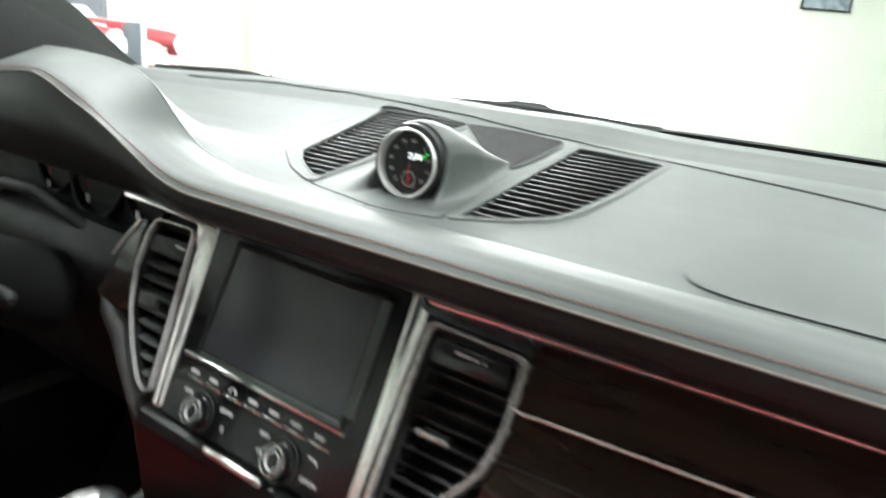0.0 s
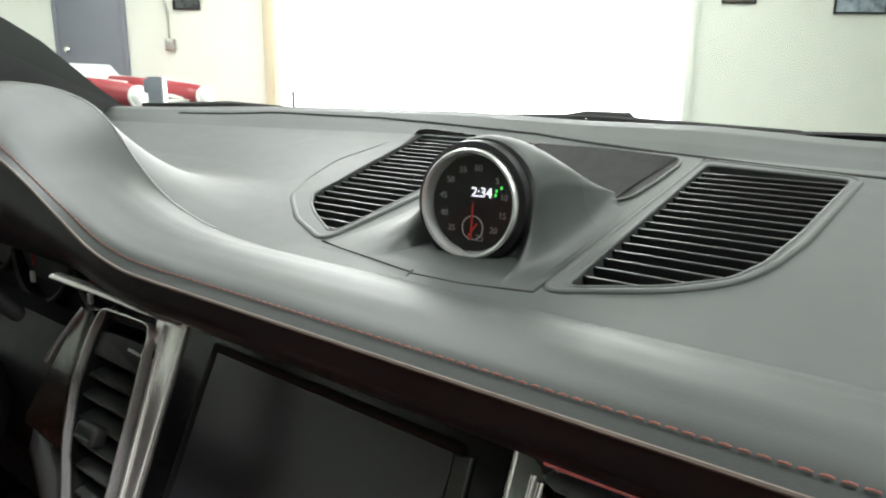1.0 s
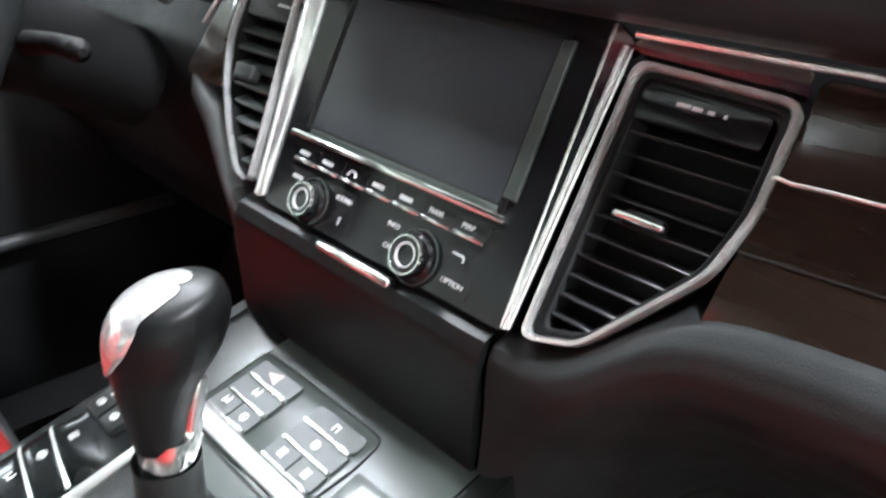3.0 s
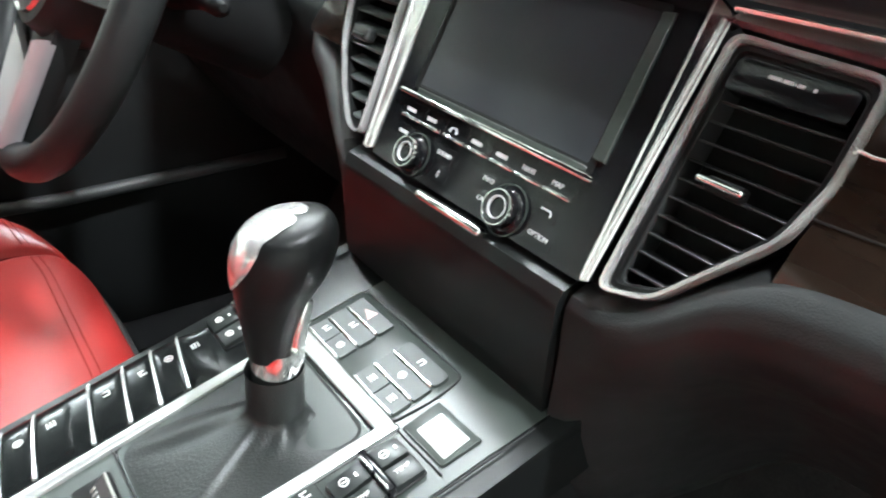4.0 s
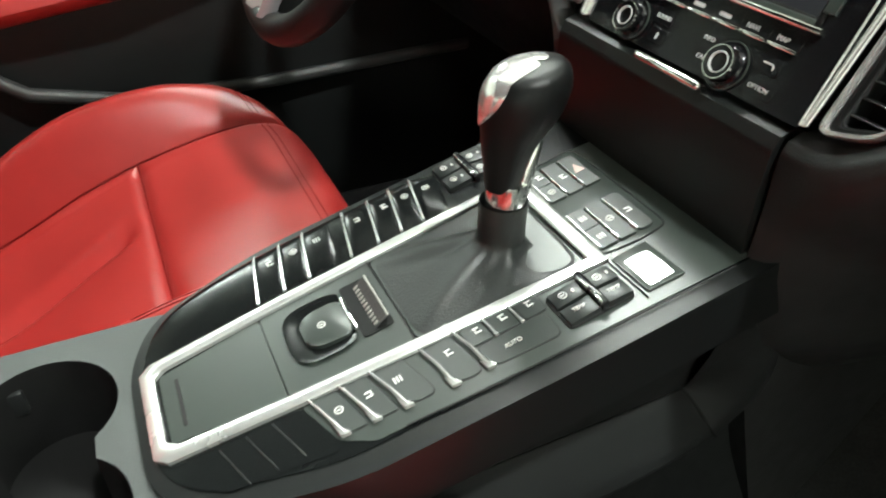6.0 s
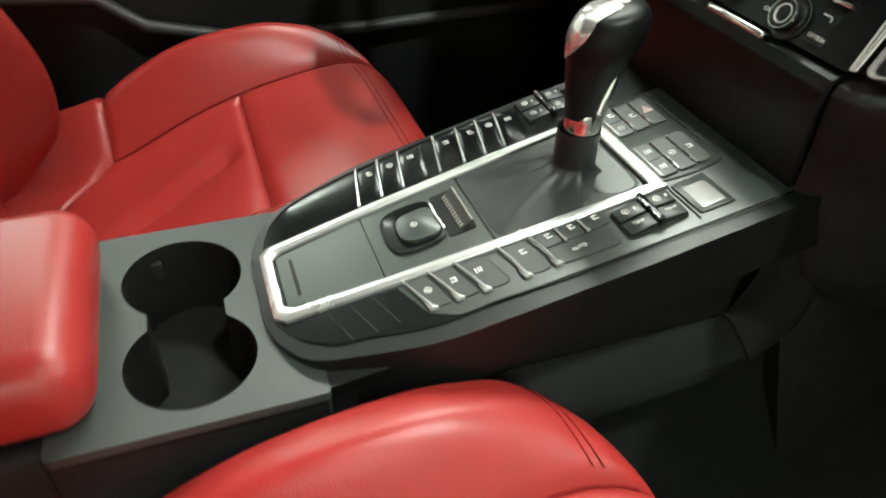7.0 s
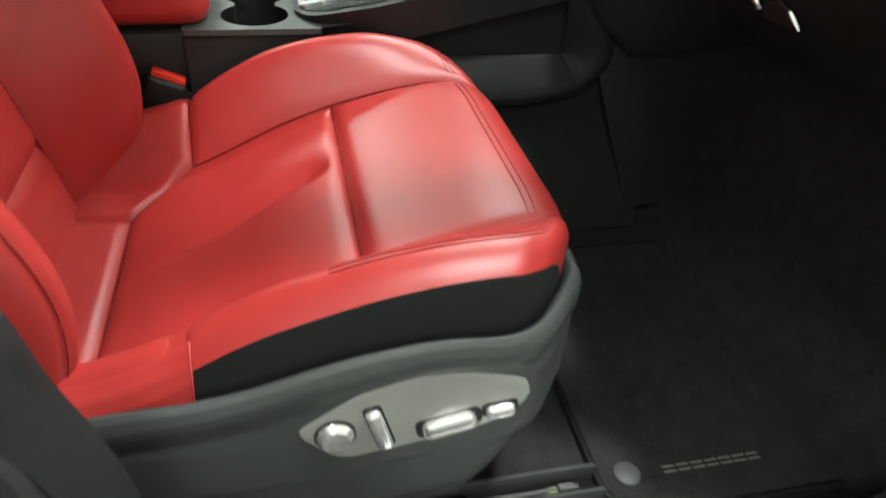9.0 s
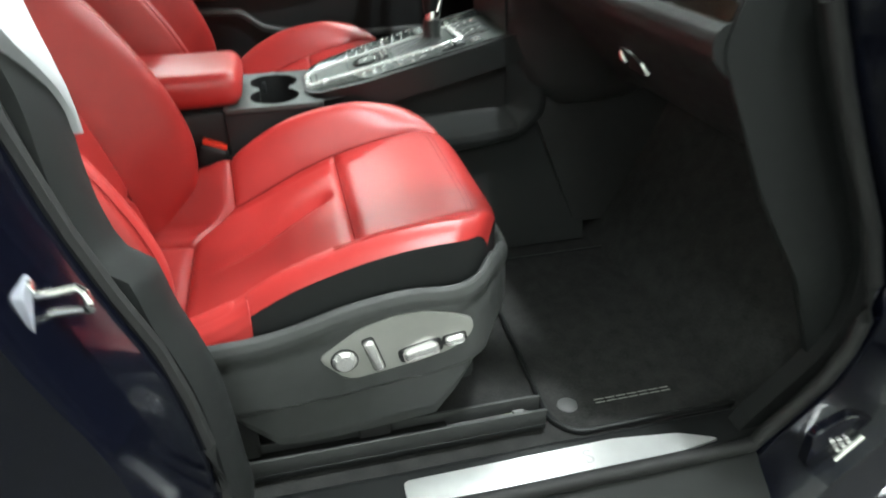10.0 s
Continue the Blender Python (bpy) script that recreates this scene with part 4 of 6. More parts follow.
    for a, b, r in lines:
        part("bead", tube([(a[0], a[1], 0.0018), ((a[0] + b[0]) / 2, (a[1] + b[1]) / 2, 0.0019), (b[0], b[1], 0.0018)], r, 10), SATINCHROME, up, "bright bead on the upright")
    if s < 0:
        strip = part("top_strip", tube([(-0.102, 0.588, 1.1760), (-0.125, 0.582, 1.1790), (-0.16, 0.576, 1.1835), (-0.204, 0.568, 1.1880)], 0.0048, 8, flat=0.45), SATINCHROME, v, "slim aluminium strip")
        strip.matrix_basis = FASCIA.inverted()
        part("fillet", prism(rounded([(-0.1300, 0.1150), (-0.1560, 0.1135), (-0.1420, 0.1080), (-0.1365, 0.1015), (-0.1340, 0.0900), (-0.1240, 0.0900)], 0.003), -0.006, 0.0012, 0.001, 2), SATINCHROME, v, "rounded corner piece")
    else:
        part("top_strip", prism(rounded([(0.1215, 0.1005), (0.1275, 0.1058), (0.2030, 0.1046), (0.2068, 0.0900), (0.2058, 0.0945), (0.1285, 0.0975)], 0.0015), -0.008, 0.0024, 0.0018, 3), CHROME, v, "polished trim above the ring")
    return v


centre_vent(1, "tall black air vent with polished aluminium ring")
centre_vent(-1, "tall black air vent with polished aluminium ring")


def lower_dash():
    d = thing("lower_dashboard", "grey-black lower dashboard with glovebox and gloss trim", "dashboard")
    # trim board on the passenger's side
    board = part("trim_board", prism(rounded([(0.2065, fs(1.168)), (0.74, fs(1.174)), (0.74, fs(1.085)), (0.30, fs(1.072)), (0.20, fs(1.056)), (0.202, fs(1.09)), (0.2055, fs(1.11))], 0.003), -0.02, -0.002, 0.002), VENEER, d, "gloss dark brown trim board")
    board.matrix_basis = FASCIA
    s1 = part("trim_strip", tube([(0.122, fs(1.170), 0.002), (0.206, fs(1.1705), 0.002), (0.45, fs(1.1725), 0.002), (0.74, fs(1.174), 0.0)], 0.0017, 8), SATINCHROME, d, "slim aluminium strip")
    s2 = part("trim_line", tube([(0.2045, 0.0608, 0.0), (0.2120, 0.0596, 0.0015), (0.2265, 0.0606, 0.0015), (0.45, fs(1.136), 0.0015), (0.74, fs(1.140), 0.001)], 0.0009, 8), SATINCHROME, d, "fine aluminium line")
    s3 = part("trim_joint", tube([(0.203, 0.0275, -0.0018), (0.26, 0.0300, -0.0018), (0.45, 0.0360, -0.0018), (0.74, 0.0400, -0.0018)], 0.0006, 6), SLAT, d, "fine joint in the trim board")
    for o in (s1, s2, s3):
        o.matrix_basis = FASCIA
    # knee panel below the screen
    prof = [(0.530, 1.0265), (0.521, 1.023), (0.517, 1.014), (0.517, 0.99), (0.520, 0.95), (0.528, 0.90), (0.545, 0.84)]
    part("knee_panel", sheet(lambda u, v: Vector((-0.118 + 0.228 * u, *along(prof, v))), 14, 30, (0, 0.03, 0)), SHELF, d, "smooth dark panel below the screen")
    # driver's side cheek of the stack
    part("cheek", tube([(-0.26, 0.585, 1.075), (-0.225, 0.565, 1.070), (-0.190, 0.553, 1.057), (-0.160, 0.541, 1.036), (-0.138, 0.533, 1.022), (-0.121, 0.532, 0.98), (-0.121, 0.55, 0.90)], [0.016, 0.016, 0.014, 0.012, 0.011, 0.012, 0.014], 12), SHELLM, d, "padded edge beside the vent")
    part("side_wall", prism([(0.535, 1.02), (0.62, 1.15), (0.95, 1.15), (0.95, 0.5), (0.70, 0.5), (0.56, 0.84)], -0.115, 0.108, axes="yzx"), VOID, d)
    # glovebox with its soft upper edge, dipping under the vent
    def edge(x):
        return smooth_interp(x, [(0.112, 1.020), (0.135, 1.023), (0.158, 1.035), (0.185, 1.059), (0.205, 1.069), (0.235, 1.074), (0.30, 1.078), (0.74, 1.086)])
    def glove(u, v):
        x = 0.113 + 0.63 * u
        z1 = edge(x)
        prof = [(0.03, 0.006), (0.012, 0.005), (-0.001, 0.001), (-0.009, -0.007), (-0.012, -0.019), (-0.008, -0.034), (0.008, -0.052), (0.052, -0.085), (0.092, -0.125), (0.135, -0.17), (0.175, -0.21), (0.22, -0.23)]
        flat = [(0.03, 0.006), (0.012, 0.005), (0.003, 0.001), (0.0, -0.006), (0.0, -0.020), (0.002, -0.040), (0.0025, -0.060), (0.0025, -0.095), (0.013, -0.13), (0.046, -0.18), (0.11, -0.23)]
        o, h = along(prof, v)
        fo, fh = along(flat, v)
        k = 1 - step((x - 0.114) / 0.06)     # beside the console the lid hangs straight
        o, h = o + (fo - o) * k, h + (fh - h) * k
        return Vector((x, 0.549 + 0.5 * (z1 - 1.075) + o, z1 + h))
    part("glovebox", sheet(glove, 60, 40, (0, 0.02, 0)), GLOVEM, d, "soft grey-black glovebox lid")
    latch = part("latch", tube([(0.362, 0.6340, 0.964), (0.375, 0.6325, 0.967), (0.405, 0.6340, 0.964), (0.428, 0.6390, 0.955), (0.438, 0.6480, 0.938)], [0.0016, 0.0016, 0.0018, 0.0034, 0.0020], 8), CHROME, d, "thin chrome edge of the glovebox latch")
    part("latch_button", tube([(0.364, 0.6335, 0.960), (0.367, 0.6375, 0.950), (0.372, 0.6430, 0.941)], [0.0030, 0.0062, 0.0040], 10), CHROME, latch, "oval bright lock")
    part("latch_flap", prism(rounded([(0.368, 0.962), (0.425, 0.955), (0.434, 0.936), (0.380, 0.934)], 0.006), 0.644, 0.656, 0.002, axes="xzy"), SOFT, latch, "black latch flap")
    for sx in (-0.745, 0.735):
        part("end_panel", prism(rounded([(0.585, 1.175), (0.60, 1.205), (1.0, 1.255), (1.04, 1.20), (1.04, 0.46), (0.84, 0.46), (0.80, 0.58), (0.735, 0.74), (0.645, 0.88), (0.555, 1.06)], 0.02, 4), sx, sx + 0.012, axes="yzx"), FLANK, d, "dark end panel")
    # driver's side lower panel and instrument well
    part("driver_panel", sheet(lambda u, v: Vector((-0.74 + 0.50 * u, *along([(0.60, 1.13), (0.575, 1.10), (0.57, 1.05), (0.60, 0.95), (0.68, 0.85), (0.80, 0.80)], v))), 12, 24, (0, 0.02, 0)), WELL, d, "dark lower panel at the driver's knees")
    part("switch_trim", prism(rounded([(-0.202, fs(1.160)), (-0.219, fs(1.157)), (-0.229, fs(1.121)), (-0.239, fs(1.086)), (-0.184, fs(1.084)), (-0.202, fs(1.112))], 0.004), -0.01, 0.003, 0.002), VENEER, d, "gloss brown trim round the light switch").matrix_basis = FASCIA
    part("pod_edge", tube([(-0.2170, 0.0935, 0.003), (-0.2300, 0.0700, 0.0035), (-0.2385, 0.0520, 0.003)], 0.0016, 8), SATINCHROME, d, "bright edge of the light switch trim").matrix_basis = FASCIA
    return d


lower_dash()


def instruments():
    c = thing("instrument_cluster", "dark instrument cluster with three round dials", "instrument panel")
    part("well", sheet(lambda u, v: Vector((-0.60 + 0.33 * u, 0.640, 1.09 + 0.125 * v)), 4, 4, (0, 0.008, 0)), VOID, c)
    part("brow", tube([(-0.60, 0.60, 1.11), (-0.50, 0.585, 1.145), (-0.42, 0.583, 1.150), (-0.34, 0.60, 1.120), (-0.27, 0.61, 1.09)], 0.007, 10), VOID, c, "rounded lower brow")
    for x, r in ((-0.46, 0.045), (-0.37, 0.058), (-0.27, 0.045)):
        dial = part("dial", lathe([(0.0, 0.0), (r, 0.0), (r, 0.012), (r * 0.94, 0.012), (r * 0.92, 0.003), (0.0, 0.003)], 40, Matrix.Translation((x, 0.640, 1.18)) @ pose(0, 0, 0, 80)), WELL, c, "round black dial")
        ring = part("rim", lathe([(r * 0.95, 0.012), (r, 0.0135), (r * 1.03, 0.012), (r * 1.02, 0.0)], 40, Matrix.Translation((x, 0.640, 1.18)) @ pose(0, 0, 0, 80), True), SOFT, dial)
        part("needle", box(0.0016, 0.002, r * 0.4, (x - 0.012, 0.624, 1.165), 0.0004, 1), DARKRED, dial, "dark red needle")
        part("needle_tip", box(0.006, 0.003, 0.010, (x - 0.012, 0.622, 1.144), 0.001, 1), WHITE, dial)
    return c


instruments()


def steering_wheel():
    m = Matrix.Translation((-0.350, 0.399, 1.132)) @ pose(0, 0, 0, 65)    # z axis to the driver
    w = thing("steering_wheel", "black leather steering wheel with silver spokes", "steering wheel", m=m)
    part("rim", tube([(0.175 * math.cos(a), 0.175 * math.sin(a), 0) for a in (2 * math.pi * i / 64 for i in range(64))], 0.0155, 14, True), ROLLM, w, "thick leather rim")
    hub = part("hub", lathe([(0.0, -0.03), (0.070, -0.03), (0.076, 0.0), (0.066, 0.022), (0.03, 0.032), (0.0, 0.034)], 40), SOFT, w, "black airbag boss")
    part("badge_ring", lathe([(0.056, 0.022), (0.058, 0.027), (0.060, 0.022)], 40, None, True), CHROME, hub, "thin chrome ring")
    for a in (180, 0):
        s = part("spoke", prism(rounded([(0.05, -0.03), (0.168, -0.018), (0.168, 0.018), (0.05, 0.03)], 0.008), -0.012, 0.010, 0.004, 3), SOFT, w)
        s.matrix_basis = pose(0, 0, 0, 0, 0, a)
    for q in (-1, 1):
        sw = part("spoke_switch", box(0.030, 0.034, 0.012, (q * 0.105, 0.0, 0.012), 0.004, 3), SATINCHROME, w, "silver switch block on the spoke")
        part("roller", tube([(q * 0.098, -0.003, 0.019), (q * 0.112, -0.003, 0.019)], 0.005, 12), SOFT, sw, "ribbed black roller")
    s = part("spoke", prism(rounded([(-0.046, -0.05), (-0.020, -0.166), (0.020, -0.166), (0.046, -0.05)], 0.008), -0.012, 0.008, 0.004, 3), SOFT, w)
    def facet(u, v, q):
        """One of two silver faces that slope down to a channel along the middle of the spoke."""
        y = (-0.104 + 0.036 * u) * (1 - v) + (-0.171 + 0.003 * u) * v
        half = interp(-y, [(0.06, 0.043), (0.12, 0.034), (0.171, 0.026)])
        fall = 0.010 * max(0, (u - 0.84) / 0.16) ** 2
        return Vector((q * (0.0012 + (half - 0.0012) * u), y, 0.0085 + 0.013 * min(u, 0.84) - fall))
    for q in (-1, 1):
        part("spoke_trim", sheet(lambda u, v: facet(u, v, q), 24, 20, (0, 0, -0.006)), SMOKED, s, "silver sloping spoke trim")
    part("column", lathe([(0.045, -0.18), (0.045, -0.05), (0.055, -0.03)], 24), WELL, w, "steering column shroud")
    for q in (-1, 1):
        part("stalk", tube([(q * 0.04, 0, -0.07), (q * 0.12, 0.01, -0.06), (q * 0.165, 0.012, -0.055), (q * 0.172, 0.012, -0.055)], [0.010, 0.007, 0.008, 0.003], 10), WELL, w)
    return w


steering_wheel()


# ---- centre console: a plane that rises to the front; its axes are x, forward, up ----
CONSOLE = Matrix(((1, 0, 0, 0), (0, 0.9713, -0.238, 0.24), (0, 0.238, 0.9713, 0.866), (0, 0, 0, 1)))


def kv(y):
    """Length along the console for a place y of the plan."""
    return (y - 0.24) / 0.9713


def icon(at, parent, kind=0):
    """A small pale pictogram of a few strokes."""
    b = bmesh.new()
    x, y, z = at
    if kind == 0:
        for dx, dy, w, h in ((-0.0022, 0.001, 0.0012, 0.0045), (0.0008, 0, 0.0034, 0.0012), (0.0016, 0.0026, 0.0012, 0.0034)):
            box(w, h, 0.0004, (x + dx, y + dy, z), bm=b)
    elif kind == 1:
        tube([(x + 0.0027 * math.cos(t), y + 0.0027 * math.sin(t), z) for t in (2 * math.pi * i / 14 for i in range(14))], 0.00045, 5, True, bm=b)
        box(0.001, 0.0028, 0.0004, (x, y, z), bm=b)
    elif kind == 2:
        for dy in (-0.0022, 0.0, 0.0022):
            box(0.0052, 0.0010, 0.0004, (x, y + dy, z), bm=b)
    else:
        box(0.0046, 0.0011, 0.0004, (x, y + 0.002, z), bm=b)
        box(0.0011, 0.0046, 0.0004, (x - 0.0018, y, z), bm=b)
        box(0.0011, 0.0046, 0.0004, (x + 0.0018, y, z), bm=b)
    return part("pictogram", b, WHITE, parent)


def centre_console():
    c = thing("centre_console", "gloss black centre console with aluminium frame and keys", "console", m=CONSOLE)
    body = [(-0.046, kv(0.138)), (0.046, kv(0.138)), (0.078, kv(0.160)), (0.104, kv(0.24)), (0.111, kv(0.40)), (0.117, kv(0.58)), (-0.117, kv(0.58)), (-0.113, kv(0.40)), (-0.108, kv(0.24)), (-0.082, kv(0.160))]
    body = rounded(body, 0.02, 5)
    flank = [(-0.050, kv(0.1305)), (0.050, kv(0.1305)), (0.090, kv(0.152)), (0.120, kv(0.24)), (0.127, kv(0.40)), (0.133, kv(0.70)), (-0.133, kv(0.70)), (-0.127, kv(0.40)), (-0.120, kv(0.24)), (-0.094, kv(0.152))]
    part("body", prism(rounded(flank, 0.03, 5), -0.054, -0.0008, 0.026, 12), SHELF, c, "soft black body that rolls over to the flanks")
    part("top_plate", prism(body, -0.03, 0.0, 0.0012, 2), STRIP, c, "black top plate")
    keys = [(0.0535, kv(0.230)), (0.0630, kv(0.4535)), (-0.0640, kv(0.4535)), (-0.0655, kv(0.404)), (-0.1115, kv(0.404)), (-0.1155, kv(0.57)), (0.1155, kv(0.57)), (0.1095, kv(0.40)), (0.1025, kv(0.262)), (0.090, kv(0.243))]
    part("key_plate", prism(rounded(keys, 0.003, 3), 0.0, 0.0004), SATIN, c, "satin grey-black plate under the keys")
    # driver's strip: one glossy band, slightly domed, that rolls over at its outer edge
    def band(w, y, lift=0.0):
        xi = interp(y, [(0.144, 0.0466), (0.24, 0.0530), (0.34, 0.0580), (0.402, 0.0605), (0.50, 0.0640)])
        xo = smooth_interp(y, [(0.144, 0.0600), (0.152, 0.0800), (0.168, 0.0935), (0.20, 0.1065), (0.25, 0.1155), (0.33, 0.1205), (0.402, 0.1235), (0.50, 0.1275)])
        dome = (0.0050 * step((y - 0.144) / 0.03) * (1 - step((y - 0.375) / 0.03)) + 0.0006) * math.sin(math.pi * min(1.0, 0.10 + 0.62 * w))
        roll = max(0.0, (w - 0.74) / 0.26)
        drop = 0.0125 * (1 - math.sqrt(max(0.0, 1 - (0.98 * roll) ** 2)))
        return Vector((-(xi + (xo - xi) * w), kv(y), 0.0004 + dome - drop + lift))
    part("key_strip", sheet(lambda u, v: band(u, 0.144 + 0.42 * v ** 1.15), 28, 90), STRIP, c, "gloss black domed strip under the keys")
    blank = [(0.0500, kv(0.160)), (0.0535, kv(0.228)), (0.0900, kv(0.243)), (0.0965, kv(0.240)), (0.0850, kv(0.175)), (0.066, kv(0.152))]
    part("blank_strip", prism(rounded(blank, 0.004, 4), 0.0, 0.0005), STRIP, c, "black strip with blank keys")
    for y in (0.176, 0.193, 0.210):
        part("blank_joint", tube([(0.0535, kv(y), 0.0006), (0.088, kv(y + 0.012), 0.0006)], 0.0005, 5), VOID, c)
    # aluminium frame: two rails, a rear bow and a front bar
    rail_o = [(0.0455, 0.146), (0.0525, 0.24), (0.0575, 0.34), (0.0615, 0.452)]
    rail_i = [(0.0350, 0.155), (0.0410, 0.226), (0.0470, 0.318), (0.0527, 0.441)]
    bow = [(-x, kv(y)) for x, y in rail_o[::-1]] + [(-0.038, kv(0.138)), (0.038, kv(0.138))] + [(x, kv(y)) for x, y in rail_o]
    hole = [(-x, kv(y)) for x, y in rail_i[::-1]] + [(-0.029, kv(0.147)), (0.029, kv(0.147))] + [(x, kv(y)) for x, y in rail_i]
    part("frame", frame_ring(bow, hole, -0.002, 0.0045, 0.0015), BRUSHED, c, "brushed aluminium frame")
    # tray lid, parking brake plate and gaiter plate between the rails
    lid = part("tray_lid", prism(rounded([(-0.031, kv(0.150)), (0.031, kv(0.150)), (0.0405, kv(0.2245)), (-0.0405, kv(0.2245))], 0.004), 0.0, 0.0008), SATIN, c, "satin black tray lid")
    part("grip_edge", box(0.044, 0.003, 0.0008, (0, kv(0.161), 0.0010), 0.0003, 1), VOID, lid)
    plate = part("brake_plate", prism(rounded([(-0.0405, kv(0.2256)), (0.0405, kv(0.2256)), (0.0460, kv(0.3130)), (-0.0460, kv(0.3130))], 0.003), 0.0, 0.0008), SATIN, c)
    # a dished recess, the switch in it and the slot before it, its shade a flat black patch
    def dish(u, v):
        a = 2 * math.pi * u
        rx, ry = 0.0285 - 0.0115 * v, 0.0260 - 0.0120 * v
        sq = 0.62
        x = rx * math.copysign(abs(math.cos(a)) ** sq, math.cos(a))
        y = ry * math.copysign(abs(math.sin(a)) ** sq, math.sin(a))
        return Vector((-0.003 + x, 0.0225 + min(y, 0.0205), 0.0030 - 0.0020 * step(v)))
    part("brake_recess", sheet(dish, 48, 8), STRIP, plate, "dark dished recess")
    lever = part("brake_switch", prism(rounded([(-0.0205, 0.0425), (0.0170, 0.0425), (0.0155, 0.0170), (0.0085, 0.0085), (-0.0130, 0.0085), (-0.0190, 0.0170)], 0.008, 5), 0.0008, 0.0046, 0.0016, 3), SATIN, plate, "parking brake switch")
    icon((-0.003, 0.0235, 0.0049), lever, 1)
    edge_ = part("brake_edge", box(0.036, 0.0030, 0.0040, (-0.002, 0.0435, 0.0040), 0.0012, 2), CHROME, lever, "bright edge")
    slot_shade = part("slot_shade", prism(rounded([(-0.0320, 0.0455), (0.0240, 0.0455), (0.0235, 0.0690), (-0.0325, 0.0690)], 0.003), 0.0006, 0.0016), WELL, plate, "flat black patch for the dark of the slot")
    scale = part("slot_insert", box(0.047, 0.0125, 0.0012, (-0.0030, 0.0610, 0.0048), 0.0004, 1, turn=pose(0, 0, 0, 32)), SHELLM, plate, "ribbed dark insert")
    part("insert_rail", box(0.047, 0.0016, 0.0016, (-0.0030, 0.0665, 0.0082), 0.0005, 1), SILVER, scale, "bright upper edge")
    for q in range(11):
        part("rib", box(0.0020, 0.0040, 0.0008, (-0.0235 + 0.0041 * q, 0.0572, 0.0034), 0.0003, 1, turn=pose(0, 0, 0, 32)), SILVER, scale)
    part("gaiter_plate", prism(rounded([(-0.0462, kv(0.3140)), (0.0462, kv(0.3140)), (0.0520, kv(0.4380)), (-0.0520, kv(0.4380))], 0.006), 0.0, 0.0008), SATIN, c, "satin black plate round the gaiter")
    # rows of keys with bright dividers
    left = [0.229, 0.250, 0.270, 0.305, 0.328, 0.348, 0.367]
    right = [0.2345, 0.2545, 0.2745, 0.3090, 0.3330]
    for i, y in enumerate(left):
        w = (left[i + 1] - y if i not in (2, 6) else 0.024) - 0.0024
        def key_face(u, v):
            across = 0.03 + 0.80 * u
            return band(across, y + 0.0012 + w * v + 0.0125 * across, 0.0007 * min(1, 8 * v, 8 * (1 - v), 8 * u, 8 * (1 - u)))
        k = part("key", sheet(key_face, 12, 8), STRIP, c)
        part("divider", tube([band(q, y + 0.0125 * q, 0.0014) for q in (0.02, 0.2, 0.4, 0.6, 0.76, 0.86)], [0.0015, 0.0011, 0.0010, 0.0010, 0.0012, 0.0010], 8), BRUSHED, c, "bright metal divider")
        p = band(0.55, y + 0.018, 0.0014)
        icon((p.x, p.y, p.z), k, i % 4)
    def tile(pts, r=0.003, lift=0.0013, name="key", label=""):
        """A key with a dark gap round it."""
        k = part(name, prism(rounded(pts, r, 3), 0.0, lift, 0.0004, 1), KEYM, c, label)
        part("gap", prism(spread(rounded(pts, r, 3), 0.0007), 0.0, 0.0006), VOID, k)
        return k
    outer_end = [(0.0885, 0.0075), (0.0897, 0.0282), (0.0917, 0.0490), (0.0945, 0.0810), (0.0952, 0.1058)]
    for i, y in enumerate(right):
        y0, (ex, ey) = kv(y), outer_end[i]
        if i < 4:
            w = 0.0185 if i < 2 else 0.0235
            corner = 0.003 if i < 2 else 0.007
            k = tile([(0.0520, y0 + 0.0022), (0.0525, y0 + w), (ex + 0.0005, ey + w - 0.0030), (ex - 0.0005, ey + 0.0020)], corner)
            icon((0.0695, y0 + 0.0155, 0.0017), k, (1, 3, 2, 0)[i])
        else:
            k = tile([(0.0765, y0 + 0.0085), (0.0755, 0.1570), (0.0985, 0.1570), (ex + 0.0006, ey + 0.0025)], 0.006)
            lettering("print", "AUTO", 0.0046, pose(0.0865, 0.1270, 0.0016, 0, 0, 90), WHITE, k)
        bar = part("divider", tube([(0.0492, y0 - 0.0004, 0.0026), (0.0600, y0 * 0.72 + ey * 0.28, 0.0032), (0.0750, y0 * 0.34 + ey * 0.66, 0.0034), (ex - 0.004, ey - 0.0014, 0.0030), (ex, ey, 0.0024)], [0.0009, 0.0009, 0.0011, 0.0016, 0.0014], 8), BRUSHED, c, "bright metal divider")
        part("foot", prism(rounded([(ex - 0.0085, ey - 0.0050), (ex + 0.0010, ey - 0.0030), (ex + 0.0016, ey + 0.0040), (ex - 0.0010, ey + 0.0030)], 0.0012, 2), 0.0008, 0.0036, 0.0008, 2), BRUSHED, bar, "flared bright foot")
        part("head", box(0.0026, 0.0030, 0.0022, (0.0490, y0 - 0.0002, 0.0034), 0.0006, 1), BRUSHED, bar, "small bright head")
    for y in (0.3375, 0.3565, 0.3765):
        k = tile([(0.0540, kv(y) + 0.0006), (0.0550, kv(y) + 0.0190), (0.0745, kv(y) + 0.0195), (0.0745, kv(y) + 0.0030)], 0.002)
        icon((0.0640, kv(y + 0.010), 0.0017), k, 0)
